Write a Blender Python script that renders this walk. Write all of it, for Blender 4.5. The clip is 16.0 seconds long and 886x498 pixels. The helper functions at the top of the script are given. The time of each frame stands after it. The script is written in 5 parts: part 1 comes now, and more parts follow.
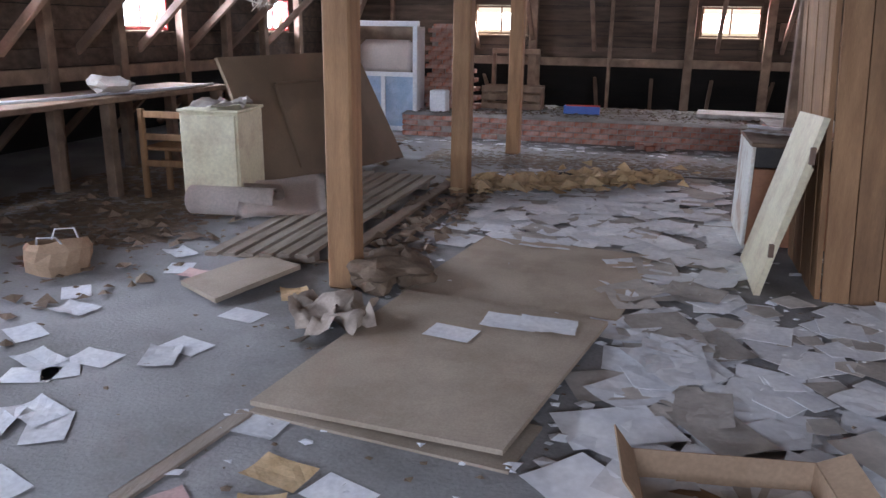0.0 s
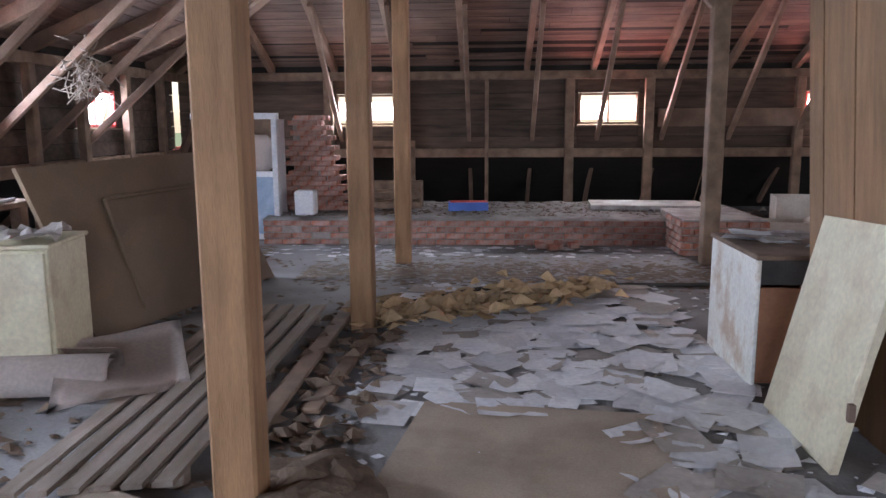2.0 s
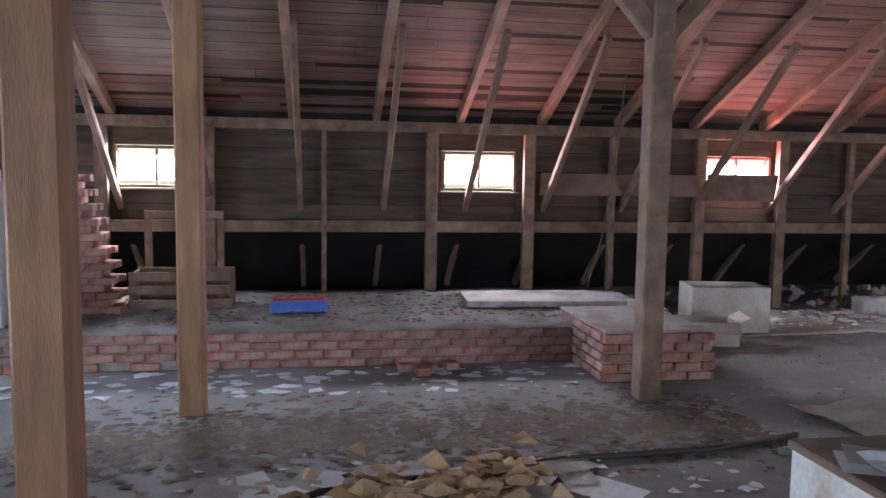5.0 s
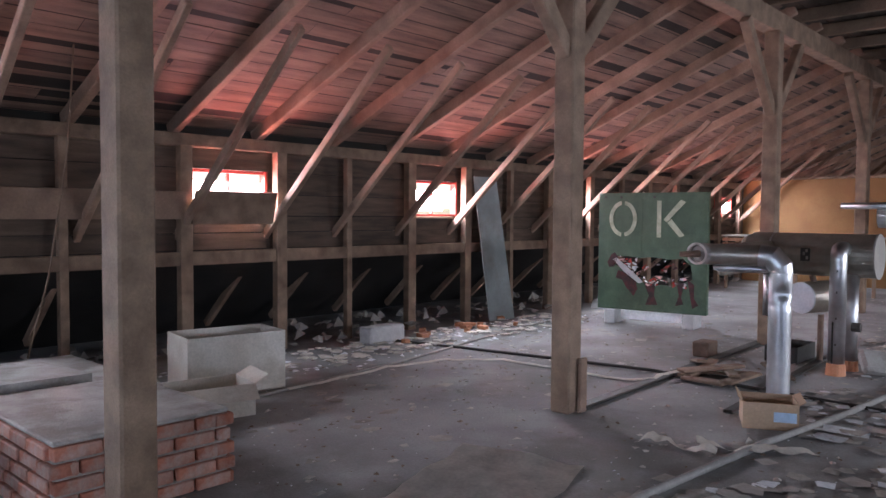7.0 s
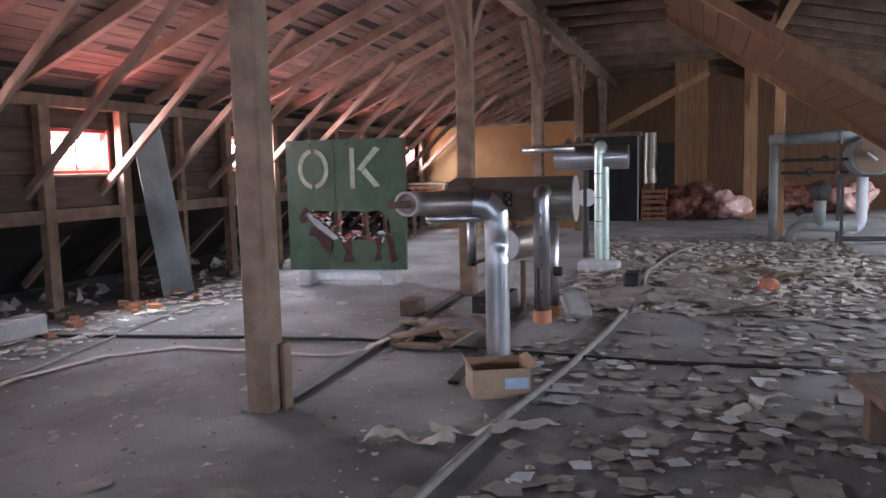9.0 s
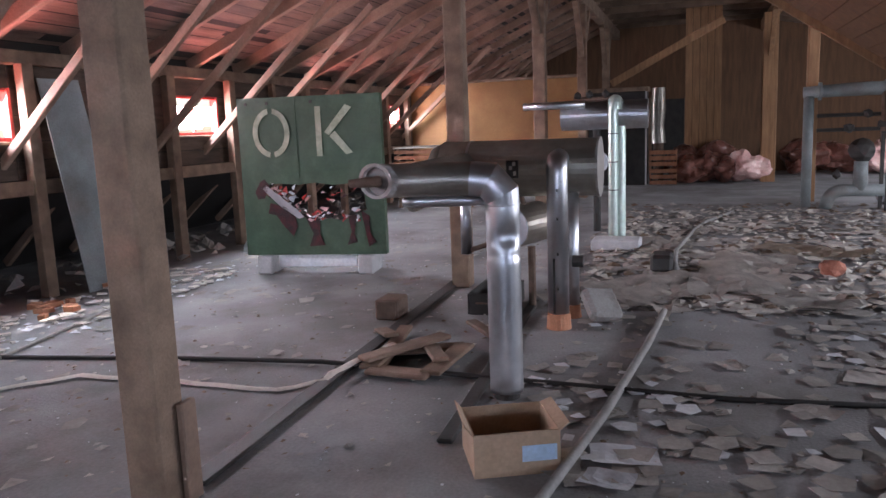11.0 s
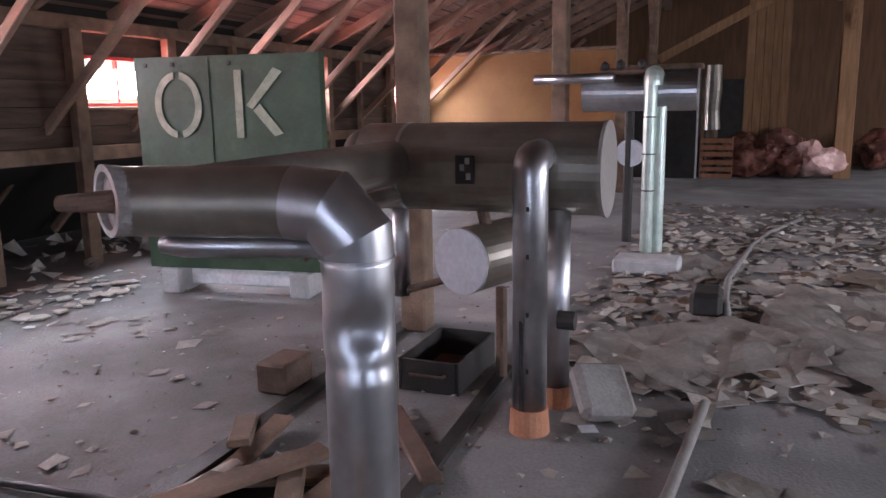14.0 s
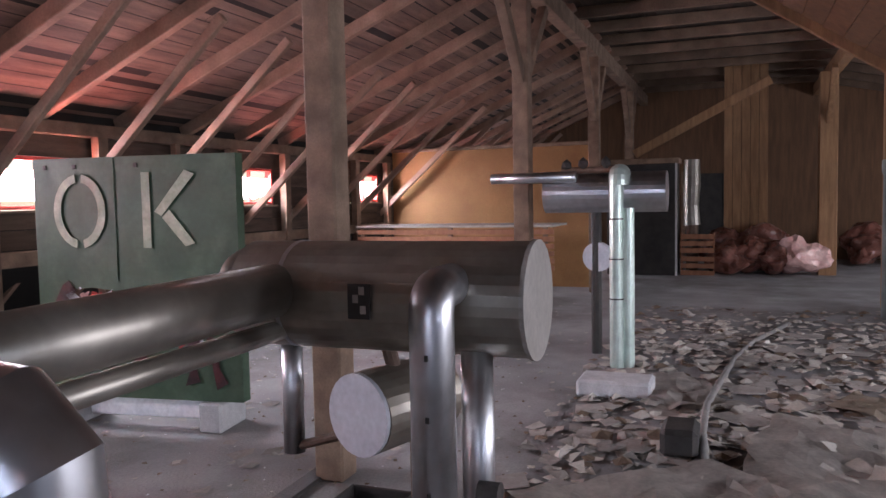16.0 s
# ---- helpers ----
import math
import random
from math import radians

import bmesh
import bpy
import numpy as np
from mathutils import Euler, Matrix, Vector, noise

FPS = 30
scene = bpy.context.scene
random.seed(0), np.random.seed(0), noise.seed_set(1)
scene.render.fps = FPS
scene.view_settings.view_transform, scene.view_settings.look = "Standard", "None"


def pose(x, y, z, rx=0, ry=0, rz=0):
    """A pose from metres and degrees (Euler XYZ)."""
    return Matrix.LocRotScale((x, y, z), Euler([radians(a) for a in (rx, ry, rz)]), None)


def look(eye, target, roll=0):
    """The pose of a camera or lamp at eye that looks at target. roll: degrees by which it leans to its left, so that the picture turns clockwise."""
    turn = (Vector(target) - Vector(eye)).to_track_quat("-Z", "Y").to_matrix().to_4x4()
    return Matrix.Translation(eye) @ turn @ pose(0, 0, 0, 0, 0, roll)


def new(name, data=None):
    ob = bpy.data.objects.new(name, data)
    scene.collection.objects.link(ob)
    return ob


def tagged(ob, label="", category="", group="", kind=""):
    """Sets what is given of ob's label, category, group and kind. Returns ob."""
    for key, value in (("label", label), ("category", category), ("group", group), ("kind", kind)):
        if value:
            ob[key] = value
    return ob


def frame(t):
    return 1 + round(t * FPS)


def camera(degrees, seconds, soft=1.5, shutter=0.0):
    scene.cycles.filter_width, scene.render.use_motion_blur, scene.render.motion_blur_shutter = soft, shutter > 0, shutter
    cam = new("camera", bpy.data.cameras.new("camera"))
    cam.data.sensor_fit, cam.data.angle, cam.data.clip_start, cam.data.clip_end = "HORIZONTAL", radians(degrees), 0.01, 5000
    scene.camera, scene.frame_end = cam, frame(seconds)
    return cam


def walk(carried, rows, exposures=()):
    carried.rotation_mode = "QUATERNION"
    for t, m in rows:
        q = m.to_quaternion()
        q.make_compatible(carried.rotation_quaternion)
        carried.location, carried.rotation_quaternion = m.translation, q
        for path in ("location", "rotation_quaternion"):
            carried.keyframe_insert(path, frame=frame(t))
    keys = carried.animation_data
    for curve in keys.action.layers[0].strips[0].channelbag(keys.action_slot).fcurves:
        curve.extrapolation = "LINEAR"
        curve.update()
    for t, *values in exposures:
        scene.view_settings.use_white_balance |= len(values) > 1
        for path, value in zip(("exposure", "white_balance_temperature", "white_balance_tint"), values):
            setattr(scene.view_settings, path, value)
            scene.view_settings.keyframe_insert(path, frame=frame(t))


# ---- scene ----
cam = camera(60.4, 16.0)
PATH = [
    (0, (1.728, -0.545, 1.532), (1.22, 1.309, 0.98), 0.9),
    (0.5, (1.467, -0.195, 1.515), (0.792, 1.625, 1.03), -0.2),
    (1, (1.218, 0.177, 1.537), (0.562, 2.011, 1.086), 0.2),
    (1.5, (1.012, 0.573, 1.561), (0.655, 2.512, 1.229), -1.4),
    (2, (0.885, 0.986, 1.548), (0.771, 2.955, 1.216), -0.3),
    (2.5, (0.825, 1.469, 1.628), (0.751, 3.452, 1.38), 0.2),
    (3, (0.803, 1.969, 1.609), (0.937, 3.951, 1.376), 0.6),
    (3.2, (0.8, 2.156, 1.63), (1.006, 4.132, 1.395), 0.7),
    (5.5, (0.873, 4.652, 1.667), (1.27, 6.605, 1.505), 0.9),
    (6, (1.016, 5.392, 1.533), (1.775, 7.24, 1.435), 0.9),
    (6.3, (1.144, 5.548, 1.486), (2.131, 7.285, 1.393), 2.1),
    (6.5, (1.306, 5.7, 1.458), (2.434, 7.348, 1.368), 2.7),
    (7, (1.757, 5.993, 1.509), (3.23, 7.342, 1.419), 0.4),
    (7.5, (2.039, 6.256, 1.49), (3.807, 7.187, 1.39), -1.0),
    (8, (2.236, 6.393, 1.473), (4.105, 7.081, 1.294), -0.9),
    (8.3, (2.375, 6.475, 1.491), (4.257, 7.126, 1.306), -1.1),
    (8.5, (2.444, 6.541, 1.49), (4.326, 7.188, 1.298), -1.2),
    (8.7, (2.545, 6.601, 1.478), (4.427, 7.247, 1.275), -1.3),
    (10.8, (4.187, 7.185, 1.438), (6.065, 7.813, 1.157), -2.2),
    (11, (4.319, 7.193, 1.456), (6.194, 7.816, 1.142), -2.2),
    (11.5, (4.783, 7.254, 1.434), (6.674, 7.818, 1.107), -1.7),
    (12, (5.198, 7.317, 1.451), (7.092, 7.864, 1.119), -1.2),
    (12.5, (5.617, 7.344, 1.458), (7.514, 7.878, 1.115), -0.8),
    (13, (5.982, 7.263, 1.41), (7.858, 7.865, 1.065), -1.1),
    (13.5, (6.252, 7.238, 1.393), (8.104, 7.903, 1.034), -1.2),
    (14, (6.552, 7.257, 1.411), (8.377, 7.991, 1.049), -0.9),
    (14.5, (6.799, 7.244, 1.411), (8.614, 8.003, 1.052), -0.8),
    (15, (7.0, 7.241, 1.383), (8.839, 7.985, 1.13), -0.7),
    (15.5, (7.27, 7.224, 1.475), (9.12, 7.963, 1.292), -1.4),
    (16, (7.364, 7.177, 1.501), (9.226, 7.895, 1.372), -1.1),
]
walk(cam, [(t, look(eye, target, roll)) for t, eye, target, roll in PATH], exposures=[(0, 0.64, 6850, 21), (3, 0.68, 6850, 21), (5.5, 0.70, 6350, 17), (8.5, 0.68, 6350, 16), (12, 0.60, 6450, 20), (16, 0.53, 6600, 22)])

import bmesh, bpy, random, math
from mathutils import Matrix, Vector, noise
R = random.Random(7)

# ---- world, sun, window light and added fill ----
world = bpy.data.worlds.new("sky")
scene.world = world
world.use_nodes = True
wn = world.node_tree.nodes
wn.clear()
w_out = wn.new("ShaderNodeOutputWorld")
w_bg = wn.new("ShaderNodeBackground")
w_sky = wn.new("ShaderNodeTexSky")
w_sky.sky_type = "NISHITA"
w_sky.sun_disc = False
SUN_EL, SUN_AZ = math.radians(60), math.radians(12)
w_sky.sun_elevation, w_sky.sun_rotation = SUN_EL, SUN_AZ
w_bg.inputs["Strength"].default_value = 0.15
world.node_tree.links.new(w_sky.outputs[0], w_bg.inputs["Color"])
world.node_tree.links.new(w_bg.outputs[0], w_out.inputs["Surface"])
sun = new("sun", bpy.data.lights.new("sun", "SUN"))
sun.data.energy, sun.data.angle, sun.data.color = 5.0, math.radians(0.5), (1.0, 0.94, 0.86)
sun.matrix_world = look((6 + 20 * math.sin(SUN_AZ), 13 + 20 * math.cos(SUN_AZ), 20 * math.tan(SUN_EL)), (6, 13, 0))

EAVE_Y, EAVE_X, PLATE, SLOPE = 13.1, -4.05, 2.3, 0.43
ROW_Y, ROW_X = 9.25, -0.03
MAIN_WINDOWS = [-1.5, 2.3, 5.73, 8.9, 12.12, 15.4, 18.7, 22.0]
SKYGAIN = [1.4, 1.0, 1.0, 1.4, 1.8, 1.2, 1.0, 1.0]
REDNESS = [0.05, 0.55, 1.05, 1.0, 0.95, 0.65, 0.35, 0.25]
SIDE_WINDOWS = [0.6, 3.7, 6.92, 10.15]
WIN_W, WIN_LO, WIN_HI = 0.94, 1.48, 1.97
SKY_W, BOUNCE_W = 50.0, 34.0


def lamp(name, eye, target, w, h, watts, color):
    ob = new(name, bpy.data.lights.new(name, "AREA"))
    ob.data.shape, ob.data.size, ob.data.size_y = "RECTANGLE", w, h
    ob.data.energy, ob.data.color = watts, color
    ob.matrix_world = look(eye, target)
    return ob


for wx, red, gain in zip(MAIN_WINDOWS, REDNESS, SKYGAIN):
    c = wx + WIN_W / 2
    lamp("window_daylight", (c, EAVE_Y + 0.16, 1.74), (c, 11, 0.0), 0.9, 0.44, SKY_W * gain, (0.78, 0.89, 1.0))
    if red:
        lamp("window_roof_bounce", (c, EAVE_Y + 0.17, 1.70), (c, 11.6, 3.0), 0.9, 0.40, BOUNCE_W * red, (1.0, 0.36, 0.34))
for wy in SIDE_WINDOWS:
    c = wy + WIN_W / 2
    lamp("window_daylight", (EAVE_X - 0.16, c, 1.74), (0.2, c, 0.0), 0.9, 0.44, SKY_W * (2.3 if wy < 1 else 1.7 if wy < 7 else 1), (0.64, 0.79, 1.0))
# Added fill lamps for the right-hand floor, set in an unseen wall's openings.
SOUTH_FILL_GAPS = [9.0, 12.3, 15.6, 18.9, 22.2]
for wx, gain in zip(SOUTH_FILL_GAPS, (2.1, 1.6, 1.2, 1.0, 0.9)):
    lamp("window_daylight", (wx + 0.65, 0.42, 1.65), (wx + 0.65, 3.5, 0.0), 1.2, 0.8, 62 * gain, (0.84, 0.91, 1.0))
# Broad cool fill lamp added behind the start; no window stands there.
lamp("window_daylight", (1.6, -4.5, 1.9), (1.6, 4, 0.0), 3.2, 1.4, 225, (0.64, 0.79, 1.0))


# ---- materials ----
def mat(name, c1, c2, scale=6.0, rough=0.8, bump=0.3, metal=0.0, stretch=(1, 1, 1), fine=60.0, rand=0.15, stain=None, stain_scale=1.2, stain_amt=0.5):
    m = bpy.data.materials.new(name)
    m.use_nodes = True
    nt = m.node_tree
    N, L = nt.nodes, nt.links
    b = N["Principled BSDF"]
    tc = N.new("ShaderNodeTexCoord")
    mp = N.new("ShaderNodeMapping")
    mp.inputs["Scale"].default_value = stretch
    L.new(tc.outputs["Object"], mp.inputs["Vector"])
    oi = N.new("ShaderNodeObjectInfo")
    add = N.new("ShaderNodeVectorMath")
    L.new(mp.outputs[0], add.inputs[0])
    mul = N.new("ShaderNodeMath")
    mul.operation = "MULTIPLY"
    mul.inputs[1].default_value = 37.0
    L.new(oi.outputs["Random"], mul.inputs[0])
    L.new(mul.outputs[0], add.inputs[1])
    n1 = N.new("ShaderNodeTexNoise")
    n1.inputs["Scale"].default_value, n1.inputs["Detail"].default_value = scale, 6.0
    n2 = N.new("ShaderNodeTexNoise")
    n2.inputs["Scale"].default_value, n2.inputs["Detail"].default_value = fine, 4.0
    L.new(add.outputs[0], n1.inputs["Vector"])
    L.new(add.outputs[0], n2.inputs["Vector"])
    ramp = N.new("ShaderNodeMapRange")
    ramp.inputs[1].default_value, ramp.inputs[2].default_value = 0.32, 0.68
    L.new(n1.outputs[0], ramp.inputs[0])
    mix = N.new("ShaderNodeMix")
    mix.data_type = "RGBA"
    mix.inputs[6].default_value, mix.inputs[7].default_value = (*c1, 1), (*c2, 1)
    L.new(ramp.outputs[0], mix.inputs[0])
    col = mix.outputs[2]
    if stain:
        n3 = N.new("ShaderNodeTexNoise")
        n3.inputs["Scale"].default_value, n3.inputs["Detail"].default_value, n3.inputs["Roughness"].default_value = stain_scale, 8.0, 0.65
        L.new(tc.outputs["Object"], n3.inputs["Vector"])
        r3 = N.new("ShaderNodeMapRange")
        r3.inputs[1].default_value, r3.inputs[2].default_value, r3.inputs[4].default_value = 0.48, 0.62, stain_amt
        L.new(n3.outputs[0], r3.inputs[0])
        m3 = N.new("ShaderNodeMix")
        m3.data_type = "RGBA"
        m3.inputs[7].default_value = (*stain, 1)
        L.new(r3.outputs[0], m3.inputs[0])
        L.new(col, m3.inputs[6])
        col = m3.outputs[2]
    hsv = N.new("ShaderNodeHueSaturation")
    L.new(col, hsv.inputs["Color"])
    geo = N.new("ShaderNodeNewGeometry")
    sm = N.new("ShaderNodeMath")
    L.new(oi.outputs["Random"], sm.inputs[0])
    L.new(geo.outputs["Random Per Island"], sm.inputs[1])
    vr = N.new("ShaderNodeMapRange")
    vr.inputs[1].default_value, vr.inputs[2].default_value = 0.0, 2.0
    vr.inputs[3].default_value, vr.inputs[4].default_value = 1 - rand * 2, 1 + rand * 2
    L.new(sm.outputs[0], vr.inputs[0])
    fv = N.new("ShaderNodeMapRange")
    fv.inputs[3].default_value, fv.inputs[4].default_value = 0.75, 1.25
    L.new(n2.outputs[0], fv.inputs[0])
    vm = N.new("ShaderNodeMath")
    vm.operation = "MULTIPLY"
    L.new(vr.outputs[0], vm.inputs[0])
    L.new(fv.outputs[0], vm.inputs[1])
    L.new(vm.outputs[0], hsv.inputs["Value"])
    L.new(hsv.outputs[0], b.inputs["Base Color"])
    b.inputs["Metallic"].default_value = metal
    rr = N.new("ShaderNodeMapRange")
    rr.inputs[3].default_value, rr.inputs[4].default_value = max(0.03, rough - 0.12), min(1, rough + 0.12)
    L.new(n1.outputs[0], rr.inputs[0])
    L.new(rr.outputs[0], b.inputs["Roughness"])
    if bump:
        bp = N.new("ShaderNodeBump")
        bp.inputs["Strength"].default_value, bp.inputs["Distance"].default_value = bump, 0.01
        sm2 = N.new("ShaderNodeMath")
        L.new(n1.outputs[0], sm2.inputs[0])
        L.new(n2.outputs[0], sm2.inputs[1])
        L.new(sm2.outputs[0], bp.inputs["Height"])
        L.new(bp.outputs[0], b.inputs["Normal"])
    return m


M_POST = mat("post_timber", (0.22, 0.115, 0.055), (0.34, 0.19, 0.095), 3.0, 0.8, 0.35, stretch=(6, 6, 0.7), fine=40, stain=(0.17, 0.10, 0.06), stain_amt=0.35)
M_OLD = mat("old_timber", (0.13, 0.083, 0.055), (0.25, 0.17, 0.118), 3.0, 0.85, 0.4, stretch=(2, 2, 2), fine=45)
M_RAFT = mat("rafter_timber", (0.17, 0.105, 0.072), (0.31, 0.205, 0.148), 3.0, 0.85, 0.35, fine=45)
M_ROOF = mat("roof_boards", (0.10, 0.062, 0.046), (0.23, 0.145, 0.11), 2.5, 0.85, 0.4, stretch=(0.6, 5, 5), fine=40, rand=0.13, stain=(0.23, 0.17, 0.14), stain_amt=0.35)
M_ROOFS = mat("roof_boards_side", (0.10, 0.062, 0.046), (0.23, 0.145, 0.11), 2.5, 0.85, 0.4, stretch=(5, 0.6, 5), fine=40, rand=0.13, stain=(0.23, 0.17, 0.14), stain_amt=0.35)
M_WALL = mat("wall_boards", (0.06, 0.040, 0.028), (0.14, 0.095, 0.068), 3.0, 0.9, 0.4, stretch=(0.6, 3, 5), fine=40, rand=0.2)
# Near black: shade under the eaves and behind board gaps is put in the colour.
M_SHADE_DARK = mat("shade_black_boards", (0.012, 0.010, 0.008), (0.028, 0.022, 0.018), 3.0, 0.9, 0.3, stretch=(0.6, 3, 5), fine=40)
M_FLOOR = mat("dusty_concrete", (0.22, 0.215, 0.215), (0.37, 0.365, 0.365), 1.3, 0.92, 0.35, fine=55, rand=0.0, stain=(0.12, 0.105, 0.09), stain_scale=0.55, stain_amt=0.6)
M_BRICK = mat("red_brick", (0.27, 0.09, 0.055), (0.41, 0.165, 0.11), 9.0, 0.9, 0.5, fine=70, rand=0.25, stain=(0.36, 0.30, 0.27), stain_scale=4.0, stain_amt=0.65)
M_MORTAR = mat("lime_mortar", (0.22, 0.19, 0.17), (0.36, 0.32, 0.29), 12.0, 0.95, 0.5, fine=80)
M_DUST = mat("plinth_dust", (0.30, 0.28, 0.26), (0.46, 0.44, 0.42), 4.0, 0.95, 0.5, fine=60, rand=0.05, stain=(0.16, 0.13, 0.11), stain_scale=3.0, stain_amt=0.6)
M_PAPER = mat("old_paper", (0.66, 0.68, 0.72), (0.78, 0.79, 0.80), 5.0, 0.85, 0.1, fine=30, rand=0.16)
M_PAPERD = mat("dirty_paper", (0.33, 0.30, 0.27), (0.48, 0.44, 0.40), 6.0, 0.9, 0.2, fine=40, rand=0.22)
M_YEL = mat("yellowed_paper", (0.50, 0.33, 0.17), (0.66, 0.48, 0.28), 6.0, 0.9, 0.3, fine=40, rand=0.2)
M_PINK = mat("pink_paper", (0.60, 0.36, 0.34), (0.66, 0.46, 0.43), 6.0, 0.9, 0.1, fine=40, rand=0.1)
M_FIBRE = mat("fibreboard", (0.38, 0.305, 0.235), (0.46, 0.38, 0.30), 3.0, 0.85, 0.15, fine=90, rand=0.06, stain=(0.24, 0.18, 0.12), stain_scale=2.0, stain_amt=0.35)
M_PANEL = mat("brown_panel", (0.17, 0.12, 0.075), (0.22, 0.155, 0.10), 3.0, 0.7, 0.12, fine=90, rand=0.05)
M_SLAT = mat("grey_slat", (0.22, 0.17, 0.13), (0.36, 0.30, 0.25), 3.0, 0.85, 0.35, stretch=(4, 0.6, 4), fine=45, rand=0.15)
M_CREAM = mat("cream_paint", (0.60, 0.55, 0.38), (0.68, 0.64, 0.47), 3.0, 0.6, 0.15, fine=40, rand=0.03, stain=(0.36, 0.24, 0.15), stain_scale=4.0, stain_amt=0.35)
M_WHITE = mat("peeling_white", (0.66, 0.66, 0.60), (0.74, 0.74, 0.68), 3.0, 0.6, 0.2, fine=40, rand=0.03, stain=(0.42, 0.26, 0.15), stain_scale=3.2, stain_amt=0.7)
M_REDWOOD = mat("redbrown_wood", (0.22, 0.09, 0.045), (0.32, 0.14, 0.07), 3.0, 0.6, 0.2, stretch=(1, 4, 1), fine=40)
M_CARD = mat("cardboard", (0.38, 0.255, 0.165), (0.46, 0.32, 0.215), 4.0, 0.85, 0.1, fine=60, rand=0.05, stain=(0.32, 0.21, 0.13), stain_scale=3, stain_amt=0.3)
M_CARDW = mat("pale_cardboard", (0.58, 0.53, 0.46), (0.68, 0.64, 0.58), 4.0, 0.85, 0.1, fine=60, rand=0.05, stain=(0.40, 0.34, 0.27), stain_scale=3, stain_amt=0.4)
M_BLUE = mat("blue_paint", (0.05, 0.13, 0.45), (0.08, 0.19, 0.55), 4.0, 0.55, 0.1)
M_RED = mat("red_paint", (0.45, 0.04, 0.035), (0.56, 0.08, 0.06), 5.0, 0.55, 0.15)
M_ZINC = mat("galvanised_sheet", (0.54, 0.55, 0.57), (0.68, 0.69, 0.71), 3.0, 0.36, 0.12, metal=1.0, fine=14, rand=0.03)
M_ZINCG = mat("dull_sheet", (0.32, 0.29, 0.245), (0.42, 0.39, 0.34), 3.0, 0.40, 0.06, metal=0.78, fine=14, rand=0.03, stain=(0.30, 0.27, 0.23), stain_scale=2.5, stain_amt=0.5)
M_ZINCP = mat("greenish_sheet", (0.50, 0.62, 0.55), (0.62, 0.72, 0.66), 3.0, 0.38, 0.06, metal=0.35, fine=14)
M_CAPW = mat("dull_cap", (0.36, 0.33, 0.29), (0.44, 0.41, 0.37), 6.0, 0.5, 0.1, fine=40)
M_CAP = mat("grey_cap", (0.50, 0.53, 0.58), (0.60, 0.62, 0.66), 6.0, 0.5, 0.1, fine=40)
M_GREEN = mat("green_paint", (0.036, 0.072, 0.042), (0.055, 0.105, 0.06), 3.0, 0.5, 0.12, fine=30, rand=0.02, stain=(0.10, 0.16, 0.10), stain_scale=3.0, stain_amt=0.4)
# Pale tone stands for the light seen through the cut-out letters.
M_LETTER = mat("letter_light", (0.26, 0.31, 0.21), (0.46, 0.49, 0.37), 9.0, 0.45, 0.2, fine=50)
M_TORN = mat("torn_red", (0.012, 0.005, 0.005), (0.075, 0.010, 0.012), 12.0, 0.6, 0.4, fine=50)
M_BLACK = mat("black_iron", (0.02, 0.018, 0.016), (0.045, 0.04, 0.036), 6.0, 0.6, 0.3)
M_RUST = mat("rusty_iron", (0.10, 0.06, 0.04), (0.17, 0.11, 0.08), 8.0, 0.75, 0.4)
M_GREY = mat("grey_paint", (0.20, 0.23, 0.23), (0.28, 0.31, 0.31), 4.0, 0.55, 0.2, stain=(0.15, 0.12, 0.1))
M_TERRA = mat("terracotta", (0.45, 0.19, 0.10), (0.55, 0.26, 0.15), 7.0, 0.85, 0.3)
M_ORANGE = mat("orange_board", (0.25, 0.12, 0.042), (0.31, 0.155, 0.058), 2.0, 0.8, 0.1, rand=0.03, stain=(0.40, 0.21, 0.08), stain_scale=1.2, stain_amt=0.4)
M_FOIL = mat("red_foil", (0.13, 0.055, 0.04), (0.30, 0.12, 0.09), 4.0, 0.28, 0.6, fine=20)
M_FOILP = mat("pink_foil", (0.75, 0.42, 0.38), (0.85, 0.58, 0.52), 4.0, 0.25, 0.6, fine=20)
M_CLOTH = mat("dirty_cloth", (0.42, 0.34, 0.28), (0.55, 0.46, 0.39), 7.0, 0.95, 0.3)
M_RAG = mat("brown_rag", (0.13, 0.09, 0.06), (0.24, 0.17, 0.12), 9.0, 0.95, 0.5)
M_LINO = mat("pink_linoleum", (0.55, 0.46, 0.41), (0.64, 0.55, 0.49), 3.0, 0.7, 0.1, fine=50, rand=0.02)
M_STONE = mat("pale_stone", (0.46, 0.46, 0.46), (0.58, 0.58, 0.58), 12.0, 0.9, 0.5, fine=80)
M_HOSE = mat("grey_hose", (0.20, 0.19, 0.18), (0.28, 0.265, 0.25), 8.0, 0.7, 0.2)
M_TILE = mat("outer_red_tiles", (0.42, 0.10, 0.075), (0.50, 0.15, 0.11), 6.0, 0.8, 0.3)
M_GRASS = mat("far_foliage", (0.05, 0.09, 0.03), (0.10, 0.15, 0.06), 0.5, 0.9, 0.3)
M_GLASSBLUE = mat("dusty_blue_glass", (0.34, 0.50, 0.70), (0.50, 0.64, 0.80), 5.0, 0.25, 0.1, stain=(0.45, 0.52, 0.58), stain_amt=0.5)
# Rafter timber about half as bright, with the dim ceiling's shade painted in.
M_JOIST = mat("shade_joist", (0.09, 0.058, 0.038), (0.17, 0.112, 0.075), 3.0, 0.85, 0.35, fine=45)
# Shaded copy of the roof boards: the dim side's shade is in the colour.
M_CEIL = mat("shade_ceiling_boards", (0.022, 0.014, 0.009), (0.055, 0.036, 0.024), 2.5, 0.9, 0.4, stretch=(0.6, 5, 5), fine=40, rand=0.2)
